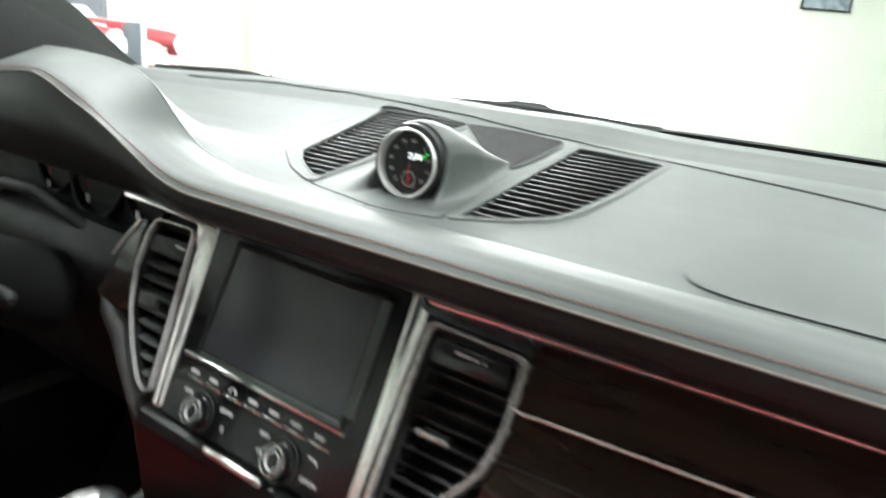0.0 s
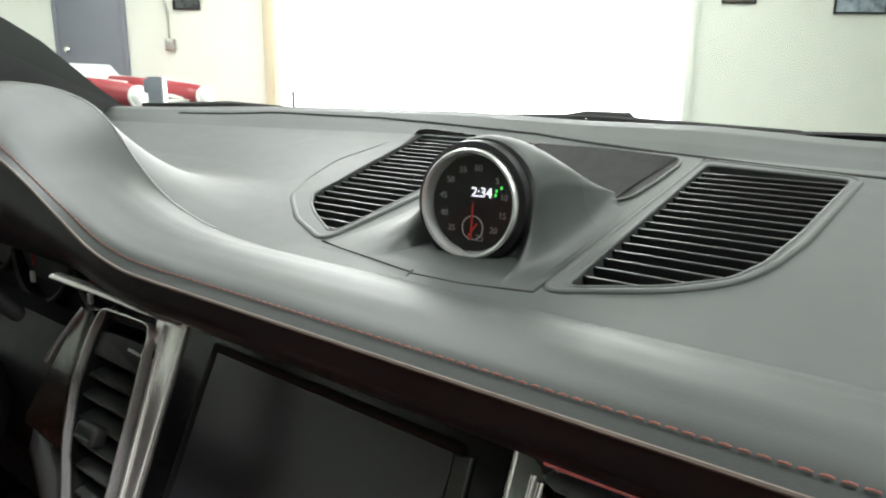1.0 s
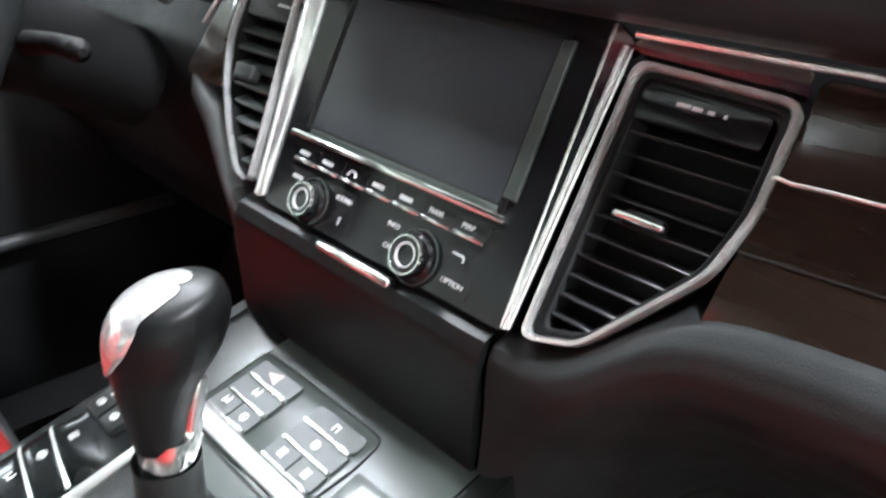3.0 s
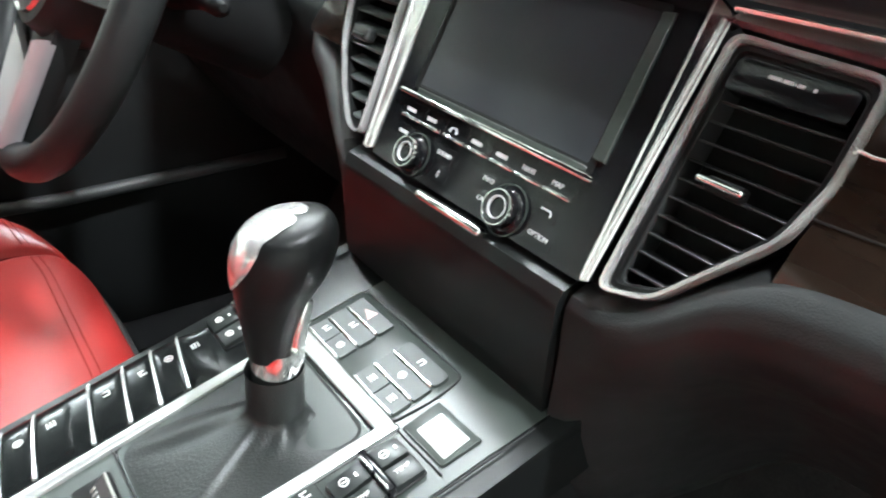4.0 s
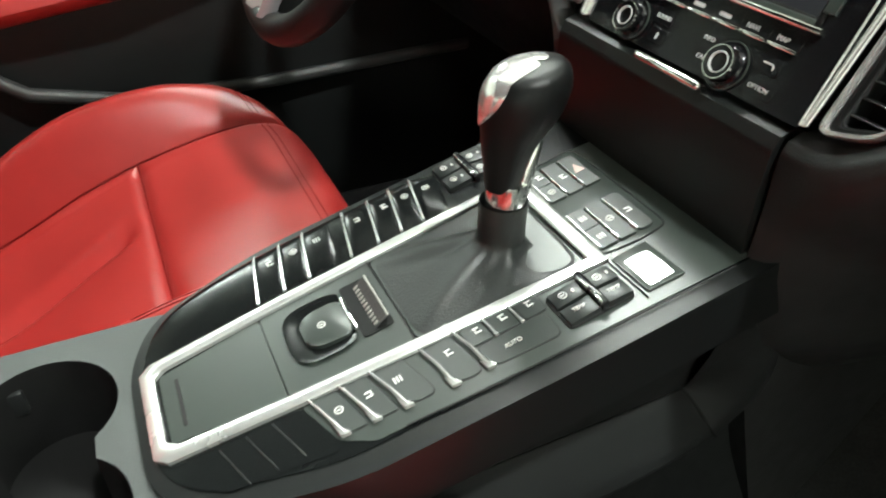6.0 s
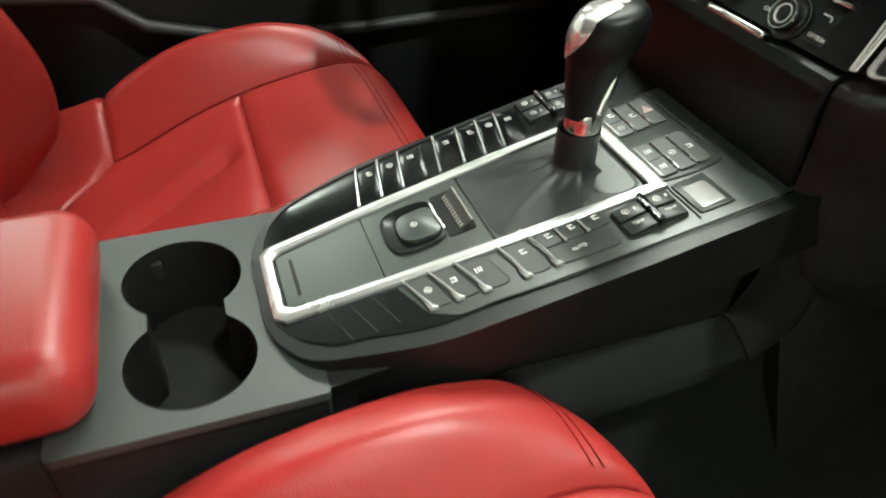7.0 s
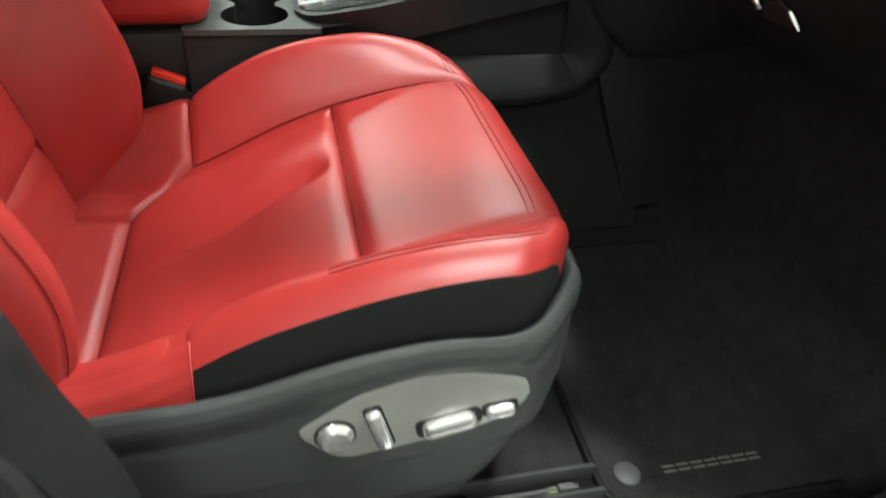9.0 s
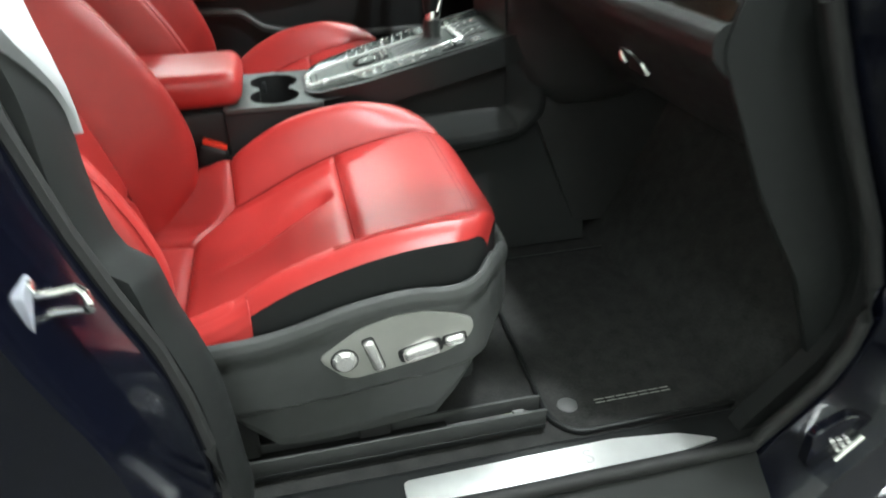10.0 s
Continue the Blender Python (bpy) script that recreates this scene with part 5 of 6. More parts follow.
    for y in (0.3555, 0.3745):
        bar = part("divider", tube([(0.0545, kv(y), 0.0026), (0.0650, kv(y) + 0.0012, 0.0030), (0.0750, kv(y) + 0.0020, 0.0026)], [0.0011, 0.0010, 0.0012], 8), BRUSHED, c, "bright metal divider")
        part("foot", box(0.0030, 0.0030, 0.0024, (0.0752, kv(y) + 0.0021, 0.0030), 0.0008, 2), BRUSHED, bar)
    # climate rocker blocks: two rockers with a ridge between them
    for s in (-1, 1):
        x0, x1, v0, v1 = (0.0665, 0.0990, 0.1625, 0.2140) if s > 0 else (0.0790, 0.1180, 0.1640, 0.2120)
        blk = part("rocker_well", prism(rounded([(s * x0, v0), (s * x0, v1), (s * x1, v1), (s * x1, v0)], 0.004), 0.0003, 0.0016, 0.0006), VOID, c, "black rocker switch block")
        xm, vm = s * (x0 + x1) / 2, (v0 + v1) / 2 + 0.002
        for k, (a, b) in enumerate(((v0 + 0.0015, vm - 0.0030), (vm + 0.0030, v1 - 0.0015))):
            for q in (-1, 1):
                r = part("rocker", box((x1 - x0) / 2 - 0.0022, b - a, 0.0060, (xm + q * (x1 - x0) / 4, (a + b) / 2, 0.0024 + 0.0006 * k), 0.0010, 2, turn=pose(0, 0, 0, 5 if k == 0 else -5)), ROCKERM, blk, "rocker switch")
                if q * s > 0 and s > 0:
                    lettering("print", "TEMP", 0.0042, pose(xm + q * 0.0068, (a + b) / 2, 0.0059 + 0.0006 * k, 0, 0, 90), WHITE, r)
                else:
                    icon((xm + q * (x1 - x0) / 4, (a + b) / 2 - 0.003, 0.0060 + 0.0006 * k), r, 1)
                    icon_bar(0.0030, 0.0016, (xm + q * (x1 - x0) / 4, (a + b) / 2 + 0.005, 0.0060 + 0.0006 * k), r)
        ridge = part("ridge", box(x1 - x0 + 0.002, 0.0050, 0.0090, (xm - s * 0.001, vm, 0.0050), 0.0012, 2), GLOSS, blk, "black ridge between the rockers")
        for q in (-1, 1):
            part("ridge_edge", box((x1 - x0) * 0.42, 0.0022, 0.0040, (xm + q * (x1 - x0) * 0.25, vm - 0.0020, 0.0080), 0.0008, 2), CHROME, ridge, "bright rocker edge")
    # small climate display, a seam across the plate before it
    disp = part("display", prism(rounded([(0.0625, 0.2205), (0.0615, 0.2495), (0.1020, 0.2510), (0.1010, 0.2215)], 0.002), 0.0, 0.0020, 0.0010), SATIN, c, "small climate display")
    part("gap", prism(spread(rounded([(0.0625, 0.2205), (0.0615, 0.2495), (0.1020, 0.2510), (0.1010, 0.2215)], 0.002), 0.0006), 0.0, 0.0007), VOID, disp)
    part("display_glass", prism(rounded([(0.0705, 0.2255), (0.0705, 0.2445), (0.0975, 0.2458), (0.0985, 0.2255)], 0.001), 0.0016, 0.0024), material("display_cover", (0.45, 0.46, 0.45), 0.10, 0.7, var=0.03, rough_var=0.03), disp, "glossy grey display glass")
    # front key pad in two blocks, with the hazard key
    pad = rounded([(-0.0625, 0.2165), (0.0545, 0.2165), (0.0580, 0.2480), (0.0560, 0.2740), (-0.0640, 0.2740)], 0.008, 4)
    part("pad", prism(pad, 0.0, 0.0009, 0.0004), SATIN, c, "front key pad")
    part("pad_joint", tube([(x, y, 0.0008) for x, y in pad], 0.0009, 6, True), VOID, c, "dark joint round the pad")
    for xa, xb in ((-0.0560, -0.0140), (0.0060, 0.0515)):
        for i, (a, b) in enumerate(((0.2212, 0.2352), (0.2372, 0.2512), (0.2532, 0.2672))):
            halves = ((xa, (xa + xb) / 2 - 0.0004), ((xa + xb) / 2 + 0.0004, xb)) if i == 0 else ((xa, xb),)
            for h, (p, q) in enumerate(halves):
                k = tile([(p, a), (q, a), (q, b), (p, b)], 0.0015 if i < 2 or xa < 0 else 0.005, 0.0030)
                if not (i == 2 and xa < 0):
                    icon(((p + q) / 2, (a + b) / 2, 0.0034), k, (2, 1, 3)[i] if xa > 0 else (0, 1, 2)[h])
            bar = part("divider", box(xb - xa - 0.003 if i else (xb - xa) * 0.94, 0.0014, 0.0034, ((xa + xb) / 2, a - 0.0010, 0.0030), 0.0005, 1), CHROME if i else BRUSHED, c, "bright metal divider")
            part("foot", box(0.0080, 0.0022, 0.0036, (xb - 0.0060, a - 0.0010, 0.0032), 0.0007, 1), BRUSHED, bar)
    tri = prism(rounded([(-0.0325, 0.2560), (-0.0325, 0.2652), (-0.0440, 0.2606)], 0.0004, 2), 0.0031, 0.0035)
    part("hazard_mark", tri, material("pale_red_print", (0.62, 0.42, 0.38), 0.5, var=0.04), c, "pale red warning triangle")
    # joints across the plate
    for pts in ([(0.0560, 0.2180), (0.0700, 0.2175), (0.1050, 0.2185)], [(0.0545, 0.0745), (0.0, 0.0750), (-0.0480, 0.0745)], [(0.1035, 0.0420), (0.1080, 0.1000), (0.1120, 0.1800), (0.1165, 0.2800)]):
        part("plate_joint", tube([(x, y, 0.0012) for x, y in pts], 0.0006, 6), VOID, c, "fine dark joint")
    return c


centre_console()


def gear_selector():
    g = thing("gear_selector", "black leather gear selector with polished cap and gaiter", "gear lever")
    # gaiter: pleated leather that gathers to the collar
    def gaiter(u, v):
        a = 2 * math.pi * u
        t = 1 - (1 - min(1, v / 0.62)) ** 1.25
        ex, ey = (0.0485 + 0.003 * math.sin(a)) * (1 - t) + 0.0172 * t, 0.0612 * (1 - t) + 0.0178 * t
        sq = 0.22 + 0.78 * t
        cx, cy = math.copysign(abs(math.cos(a)) ** sq, math.cos(a)), math.copysign(abs(math.sin(a)) ** sq, math.sin(a))
        fold = 0.0030 * math.sin(5 * a + 0.8 + 2.5 * v) * math.sin(math.pi * min(1, v / 0.75)) + 0.0009 * math.sin(11 * a + 5 * v) * math.sin(math.pi * min(1, v / 0.8))
        y0 = 0.376 + 0.024 * t
        low = min(1, v / 0.62)
        z = 0.866 + 0.245 * (y0 + ey * cy * (1 - t) - 0.24) + 0.0015 + 0.003 * low + 0.007 * low ** 5 + 0.55 * fold * (1 - 0.6 * low) + 0.031 * max(0, (v - 0.62) / 0.38)
        return Vector((0.002 + ex * cx * (1 + 0.5 * fold / 0.0172 * t), y0 + ey * cy, z))
    part("gaiter", sheet(gaiter, 96, 36), GAITER, g, "folded black leather gaiter")
    part("collar", lathe([(0.0150, 0.0), (0.0156, 0.003), (0.0146, 0.024), (0.0138, 0.028), (0.010, 0.028)], 28, Matrix.Translation((0.003, 0.400, 0.936)) @ pose(0, 0, 0, -3)), CHROME, g, "polished metal collar")
    sec = [(0.397, 0.960, 0.0118, 0.0125), (0.398, 0.980, 0.0145, 0.0160), (0.401, 0.997, 0.0185, 0.0212), (0.406, 1.012, 0.0235, 0.0272), (0.409, 1.025, 0.0253, 0.0298), (0.411, 1.036, 0.0240, 0.0285), (0.412, 1.0445, 0.0180, 0.0215), (0.413, 1.0485, 0.0004, 0.0005)]

    def grip(u, v):
        k = v * (len(sec) - 1)
        y, z, rx, ry = (smooth_interp(k, [(i, q[c]) for i, q in enumerate(sec)]) for c in range(4))
        a = 2 * math.pi * u
        return Vector((0.003 + rx * math.cos(a), y + ry * math.sin(a), z + 0.004 * math.sin(a) * step(v) * min(1, rx / 0.018)))
    part("grip", sheet(grip, 40, 40), GRIPM, g, "black leather grip")

    def cap(u, v):
        k = 0.40 + 0.60 * v
        half = smooth_interp(v, [(0, 0.04), (0.12, 0.34), (0.3, 0.58), (0.55, 0.80), (0.74, 1.10), (0.86, 1.75), (0.93, 2.7), (1.0, 3.1)])
        a = smooth_interp(v, [(0, -1.78), (0.5, -1.78), (0.8, -2.2), (1.0, -2.9)]) + half * (2 * u - 1)
        p = grip(a / (2 * math.pi), k)
        mid = Vector((0.003, 0.410, p.z - 0.010))
        return p + (p - mid).normalized() * (0.0016 - 0.0010 * abs(2 * u - 1) ** 6)
    part("cap", sheet(cap, 20, 48), SATINCHROME, g, "polished metal cap over the top and rear")
    part("spine", tube([(0.006, 0.4090, 0.952), (0.006, 0.4135, 0.972), (0.006, 0.4205, 0.992)], [0.0075, 0.0065, 0.004], 12), CHROME, g, "chrome strip down the front of the neck")
    return g


gear_selector()


def cup_holder():
    c = thing("cup_holder", "grey-black twin cup holder between the seats", "cup holder")
    b = bmesh.new()
    z = 0.834
    # figure of eight along x
    loop = []
    for i in range(29):
        a = radians(38 + 284 * i / 28)
        loop.append((-0.043 + 0.047 * math.cos(a), 0.075 + 0.047 * math.sin(a)))
    for i in range(29):
        a = radians(180 + 38 + 284 * i / 28)
        loop.append((0.050 + 0.047 * math.cos(a), 0.075 + 0.047 * math.sin(a)))
    outer = rounded([(-0.112, -0.02), (0.112, -0.02), (0.112, 0.165), (-0.112, 0.165)], 0.006, 3)
    def loopv(pts, zz):
        vs = [b.verts.new((x, y, zz)) for x, y in pts]
        return vs, [b.edges.new((vs[i], vs[(i + 1) % len(vs)])) for i in range(len(vs))]
    ov, oe = loopv(outer, z)
    iv, ie = loopv(loop, z)
    bmesh.ops.triangle_fill(b, edges=oe + ie, use_beauty=True)
    low = [b.verts.new((x, y, z - 0.008)) for x, y in outer]
    for i in range(len(ov)):
        j = (i + 1) % len(ov)
        b.faces.new((ov[i], low[i], low[j], ov[j]))
    part("tray", b, TRAYM, c, "grained grey-black tray")
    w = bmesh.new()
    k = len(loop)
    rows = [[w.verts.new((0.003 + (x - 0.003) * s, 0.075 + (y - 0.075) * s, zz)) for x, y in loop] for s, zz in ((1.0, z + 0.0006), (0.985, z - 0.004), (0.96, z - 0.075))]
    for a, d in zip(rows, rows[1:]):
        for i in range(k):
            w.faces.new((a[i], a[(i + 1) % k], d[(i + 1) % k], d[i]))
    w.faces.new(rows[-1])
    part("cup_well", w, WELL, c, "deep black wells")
    for x, y in ((-0.082, 0.052), (-0.015, 0.112), (0.012, 0.040), (0.085, 0.105), (0.088, 0.045)):
        part("spring_tab", box(0.006, 0.012, 0.022, (x, y, 0.812), 0.002, 2), SOFT, c)
    for q in (-1, 1):
        part("tray_side", box(0.010, 0.186, 0.082, (q * 0.1045, 0.072, 0.7845), 0.003, 1), FLANK, c, "black side below the tray")
    part("body", box(0.218, 0.52, 0.20, (0, -0.09, 0.648), 0.008), FLANK, c, "black console side")
    return c


cup_holder()


def armrest():
    a = thing("armrest", "red leather centre armrest, closed", "armrest")
    part("pad", box(0.196, 0.44, 0.066, (0.004, -0.202, 0.864), 0.028, 7), RED, a, "padded red lid")
    part("base", box(0.160, 0.38, 0.012, (0.001, -0.200, 0.833), 0.003, 2), SOFT, a)
    part("bin", box(0.200, 0.36, 0.10, (0.001, -0.195, 0.777), 0.008, 2), FLANK, a, "black storage bin below the lid")
    return a


armrest()


def tunnel():
    t = thing("console_side", "black console flank with padded knee panel", "console")
    FLANKX = [(0.0, 0.108), (0.05, 0.1005), (0.10, 0.0970), (0.30, 0.0950), (0.42, 0.088), (0.60, 0.086), (0.80, 0.100), (1.0, 0.118)]
    PADX = [(0.0955, 0.7870), (0.1000, 0.7800), (0.1055, 0.7680), (0.1120, 0.7530), (0.1175, 0.7370), (0.1190, 0.7220), (0.1150, 0.7090), (0.1040, 0.7010), (0.0900, 0.6980)]
    LOW = [(0.20, 0.0), (0.40, 0.0), (0.47, 0.004), (0.53, 0.017), (0.572, 0.036), (0.60, 0.060)]
    REACH = [(-46, 0.073), (-15, 0.088), (21, 0.093), (65, 0.108), (95, 0.138)]
    for s in (-1, 1):
        # flank under the key console
        part("flank", sheet(lambda u, v: Vector((s * smooth_interp(v, FLANKX), 0.12 + 0.60 * u, (0.828 + 0.135 * (0.60 * u)) * (1 - v) + 0.46 * v)), 20, 40, (-s * 0.02, 0, 0)), FLANK, t)
        def pad(u, v):
            x, z = along(PADX, v)
            y = 0.20 + (0.326 + 0.052 * v) * u
            return Vector((s * x, y, z + smooth_interp(y, LOW) * v ** 1.5))
        part("knee_pad", sheet(pad, 40, 24), FLANK, t, "padded knee panel")
        def nose(u, v):
            """The end of the pad: its roll turns up and round towards the dash."""
            a = -46 + 141 * u
            x, z = along(PADX, v)
            r = smooth_interp(a, REACH) * (0.787 - z) / 0.089
            p = Vector((s * x, 0.5285 + r * math.cos(math.radians(a)), 0.787 + r * math.sin(math.radians(a))))
            return pad(1.0, v).lerp(p, min(1.0, 5 * u))
        part("pad_nose", sheet(nose, 40, 24), FLANK, t, "rounded end of the knee panel")
        part("pad_joint", tube([(s * 0.0962, 0.20, 0.7875), (s * 0.0962, 0.40, 0.7875), (s * 0.0962, 0.528, 0.7875)], 0.0012, 6), WELL, t, "dark joint over the knee panel")
        part("pad_joint", tube([pad(1.0, i / 20) + Vector((s * 0.0004, 0, 0)) for i in range(18)], 0.0012, 6), WELL, t, "dark joint across the knee panel")
    return t


tunnel()


# ---- seats ----
BASE = [(-0.17, 0.668), (-0.09, 0.664), (0.0, 0.690), (0.10, 0.738), (0.167, 0.765), (0.25, 0.789), (0.31, 0.800), (0.345, 0.800), (0.365, 0.792), (0.378, 0.776), (0.386, 0.752), (0.388, 0.72)]
BOLSTER = [(-0.17, 0.060), (-0.02, 0.060), (0.05, 0.064), (0.12, 0.056), (0.20, 0.046), (0.27, 0.034), (0.32, 0.027), (0.36, 0.022), (0.39, 0.014)]


INNER = [(-0.17, 0.078), (-0.02, 0.076), (0.03, 0.086), (0.09, 0.086), (0.165, 0.073), (0.225, 0.059), (0.28, 0.040), (0.326, 0.024), (0.36, 0.010), (0.39, 0.0)]


def cushion_z(dx, y):
    """The outer bolster (dx over 0) is lower and flatter than the inner one."""
    a = abs(dx)
    high, drop, prof = (1.0, 0.010, INNER) if dx < 0 else (1.0, 0.015, BOLSTER)
    z = smooth_interp(y, BASE) + high * smooth_interp(y, prof) * step((a - 0.155) / (0.080 if dx < 0 else 0.073))
    z += 0.008 * step((y - 0.33) / 0.05) * step((a - 0.10) / 0.14)
    if a > 0.228:
        z -= drop * ((a - 0.228) / 0.036) ** 2
    return z


def placed(dx, y, z):
    """The front corners of the cushion are drawn in."""
    shrink = 1 - 0.16 * max(0, (y - 0.30) / 0.09) ** 2
    return Vector((dx * shrink, y - 0.045 * max(0, abs(dx) - 0.1) ** 2 / 0.026 * max(0, (y - 0.2) / 0.19), z))


def patch(x0, x1, y0, y1, nx, ny, crease=None, roll=0.006):
    """A panel of a cushion, its borders tucked into the seams. x0 and x1 may be functions of y."""
    def f(u, v):
        y = y0 + (y1 - y0) * v
        a, b = (q(y) if callable(q) else q for q in (x0, x1))
        dx = a + (b - a) * u
        d = min(u * (b - a) if abs(a) < 0.25 else 1, (1 - u) * (b - a) if abs(b) < 0.25 else 1, v * (y1 - y0), (1 - v) * (y1 - y0) if y1 < 0.37 else 1)
        z = cushion_z(dx, y)
        z -= (0.0105 if y < 0.2 or dx < 0 else 0.0040) * math.exp(-(d / roll) ** 1.1)
        if crease:
            z -= crease(dx, y)
        return placed(dx, y, z)
    return sheet(f, nx, ny)


def insert_edge(y):
    """Half width of the centre panel: it narrows in a curve to the rear."""
    return 0.176 - 0.075 * max(0, (-0.019 - y) / 0.073) ** 1.6


CAPM = material("yellow_green_plastic", (0.25, 0.30, 0.10), 0.5, var=0.1)


def seat(side, x, y, low=0.0):
    """side: 1 if its outer side is +x; the driver's cushion is narrower towards the console."""
    s = thing("car_seat", "red leather car seat with black base and silver switches", "car seat", "front seats", pose(x, y, low))
    def mirrored(b):
        if side < 0:
            for q in b.verts:
                q.co.x = -q.co.x
            bmesh.ops.recalc_face_normals(b, faces=b.faces)
        return b
    def wide(q):
        return q * 0.80 if side < 0 and q > 0 else q
    def shaped(b):
        for q in b.verts:
            q.co.x = wide(q.co.x)
        return b
    def crease(dx, yy):
        t = (yy + 0.07) / 0.215
        off = dx + 0.036 - 0.25 * (0.16 - yy)
        w = 0.008 if off > 0 else 0.026
        return 0.017 * math.exp(-(off / w) ** 2) * step(t * 1.6) * (1 - step((yy - 0.125) / 0.032)) if t > 0 else 0
    part("seat_cushion", shaped(patch(lambda q: 0.001 - insert_edge(q), 0.181, -0.092, 0.167, 60, 60, crease)), RED, s, "red leather centre panel with soft crease")
    part("thigh_panel", shaped(patch(-0.175, 0.181, 0.167, 0.380, 50, 52)), RED, s, "smooth red leather thigh panel")
    part("inner_bolster", shaped(patch(-0.264, -0.175, -0.019, 0.380, 34, 70)), RED, s, "raised red leather side bolster")
    part("outer_bolster", shaped(patch(0.181, 0.264, 0.005, 0.380, 34, 70, None, 0.004)), RED, s, "raised red leather side bolster")
    part("rear_wing", shaped(patch(-0.264, lambda q: 0.001 - insert_edge(max(q, -0.092)), -0.17, -0.019, 30, 30)), RED, s)
    part("rear_wing", shaped(patch(0.181, 0.264, -0.17, 0.005, 30, 30)), RED, s)
    part("rear_panel", shaped(patch(-0.101, 0.181, -0.20, -0.092, 30, 14)), RED, s)
    # double seams near the front
    for yy in (0.332, 0.340):
        path = []
        for i in range(41):
            dx = -0.16 + 0.325 * i / 40
            sh = 1 - 0.16 * max(0, (yy - 0.30) / 0.09) ** 2
            path.append((wide(dx * sh), yy - 0.045 * max(0, abs(dx) - 0.1) ** 2 / 0.026 * max(0, (yy - 0.2) / 0.19), cushion_z(dx, yy) + 0.0002))
        part("seam", tube(path, 0.0006, 6), SEAMRED, s)
        part("seam", tube([(wide(p.x), p.y, p.z) for p in (placed(-0.262 + 0.078 * i / 20, yy, cushion_z(-0.262 + 0.078 * i / 20, yy) + 0.0002) for i in range(21))], 0.0007, 6), SEAMRED, s)
    for dx in (0.2235, 0.2295):
        path = [placed(dx, q, cushion_z(dx, q) + 0.0002) for q in (0.13 + 0.215 * i / 40 for i in range(41))]
        part("seam", tube([(wide(p.x), p.y, p.z) for p in path], 0.0008, 6), SEAMRED, s)
    # sunk seams between the panels
    lines = [[(-0.175 + 0.356 * i / 40, 0.167) for i in range(41)], [(-0.175, -0.019 + 0.38 * i / 40) for i in range(41)], [(-0.264 + 0.089 * i / 12, -0.019) for i in range(13)], [(0.181 + 0.083 * i / 12, 0.005) for i in range(13)], [(0.181, 0.167 + 0.19 * i / 20) for i in range(21)], [(-0.100 + 0.281 * i / 20, -0.092) for i in range(21)]]
    for line in lines:
        sunk = 0.0028 if line[0][0] == line[-1][0] > 0 else 0.0084
        path = [placed(a, q, cushion_z(a, q) - sunk) for a, q in line]
        part("seam", tube([(wide(p.x), p.y, p.z) for p in path], 0.0011, 6), SEAMRED, s)
    # black side band under the leather
    border = [placed(0.264, -0.17 + 0.550 * i / 40, cushion_z(0.264, -0.17 + 0.550 * i / 40)) for i in range(41)]
    border += [placed(0.264 - 0.528 * i / 24, 0.380, cushion_z(0.264 - 0.528 * i / 24, 0.380)) for i in range(1, 24)]
    border += [placed(-0.264, 0.380 - 0.550 * i / 40, cushion_z(-0.264, 0.380 - 0.550 * i / 40)) for i in range(41)]

    def band(u, v):
        k = u * (len(border) - 1)
        i = min(int(k), len(border) - 2)
        p = border[i].lerp(border[i + 1], k - i)
        top = p.z + 0.001
        return Vector((p.x * (1 + 0.010 * math.sin(math.pi * v) - 0.015 * v), p.y + 0.004 * math.sin(math.pi * v) - 0.010 * v, top + (0.655 - top) * v))
    part("side_band", shaped(sheet(band, 150, 10)), FLANK, s, "black fabric band")
    # shell: a side plate with a bow that wraps the front corner
    hull = [p for p in border[:54] if p.y > -0.165]
    TOPS = [(-0.20, 0.700), (-0.067, 0.716), (0.04, 0.724), (0.132, 0.748), (0.19, 0.758), (0.227, 0.760), (0.275, 0.757), (0.31, 0.764), (0.327, 0.780), (0.334, 0.782)]
    LOWS = [(-0.20, 0.61), (-0.06, 0.60), (-0.035, 0.592), (-0.014, 0.565), (0.024, 0.522), (0.068, 0.518), (0.159, 0.523), (0.250, 0.532), (0.279, 0.570), (0.296, 0.598), (0.318, 0.628), (0.332, 0.660)]
    FOLD = [(-0.20, 0.590), (-0.035, 0.595), (0.064, 0.600), (0.159, 0.608), (0.248, 0.618), (0.293, 0.625), (0.32, 0.630)]
    LIP = [(0.001, -0.022), (0.003, -0.010), (0.007, -0.002), (0.0115, 0.0), (0.0165, -0.005), (0.0200, -0.015), (0.0198, -0.025), (0.0172, -0.034), (0.0160, -0.040)]

    def hull_point(u, v):
        # one sheet from the rear of the side round the corner to the middle of the front
        k = u * (len(hull) - 1)
        i = min(int(k), len(hull) - 2)
        p, d = hull[i].lerp(hull[i + 1], k - i), hull[min(i + 2, len(hull) - 1)] - hull[max(i - 1, 0)]
        n = Vector((d.y, -d.x, 0)).normalized()
        if k < 38.5:
            top, low = smooth_interp(p.y, TOPS), interp(p.y, LOWS)
        else:
            top, low = interp(k, [(38.5, 0.781), (40.5, 0.772), (42, 0.752), (45, 0.735), (60, 0.72)]), 0.66
        if v < 0.5:
            o, h = along(LIP, v * 2)
            z = top + h
        else:
            w = (v - 0.5) * 2
            z = (top - 0.040) * (1 - w) + low * w
            o = 0.0160 + 0.0016 * step(w * 5) - 0.009 * step((interp(p.y, FOLD) - z + 0.003) / 0.007) - 0.004 * max(0, w - 0.9) * 10
        return Vector((p.x, p.y, z)) + n * o
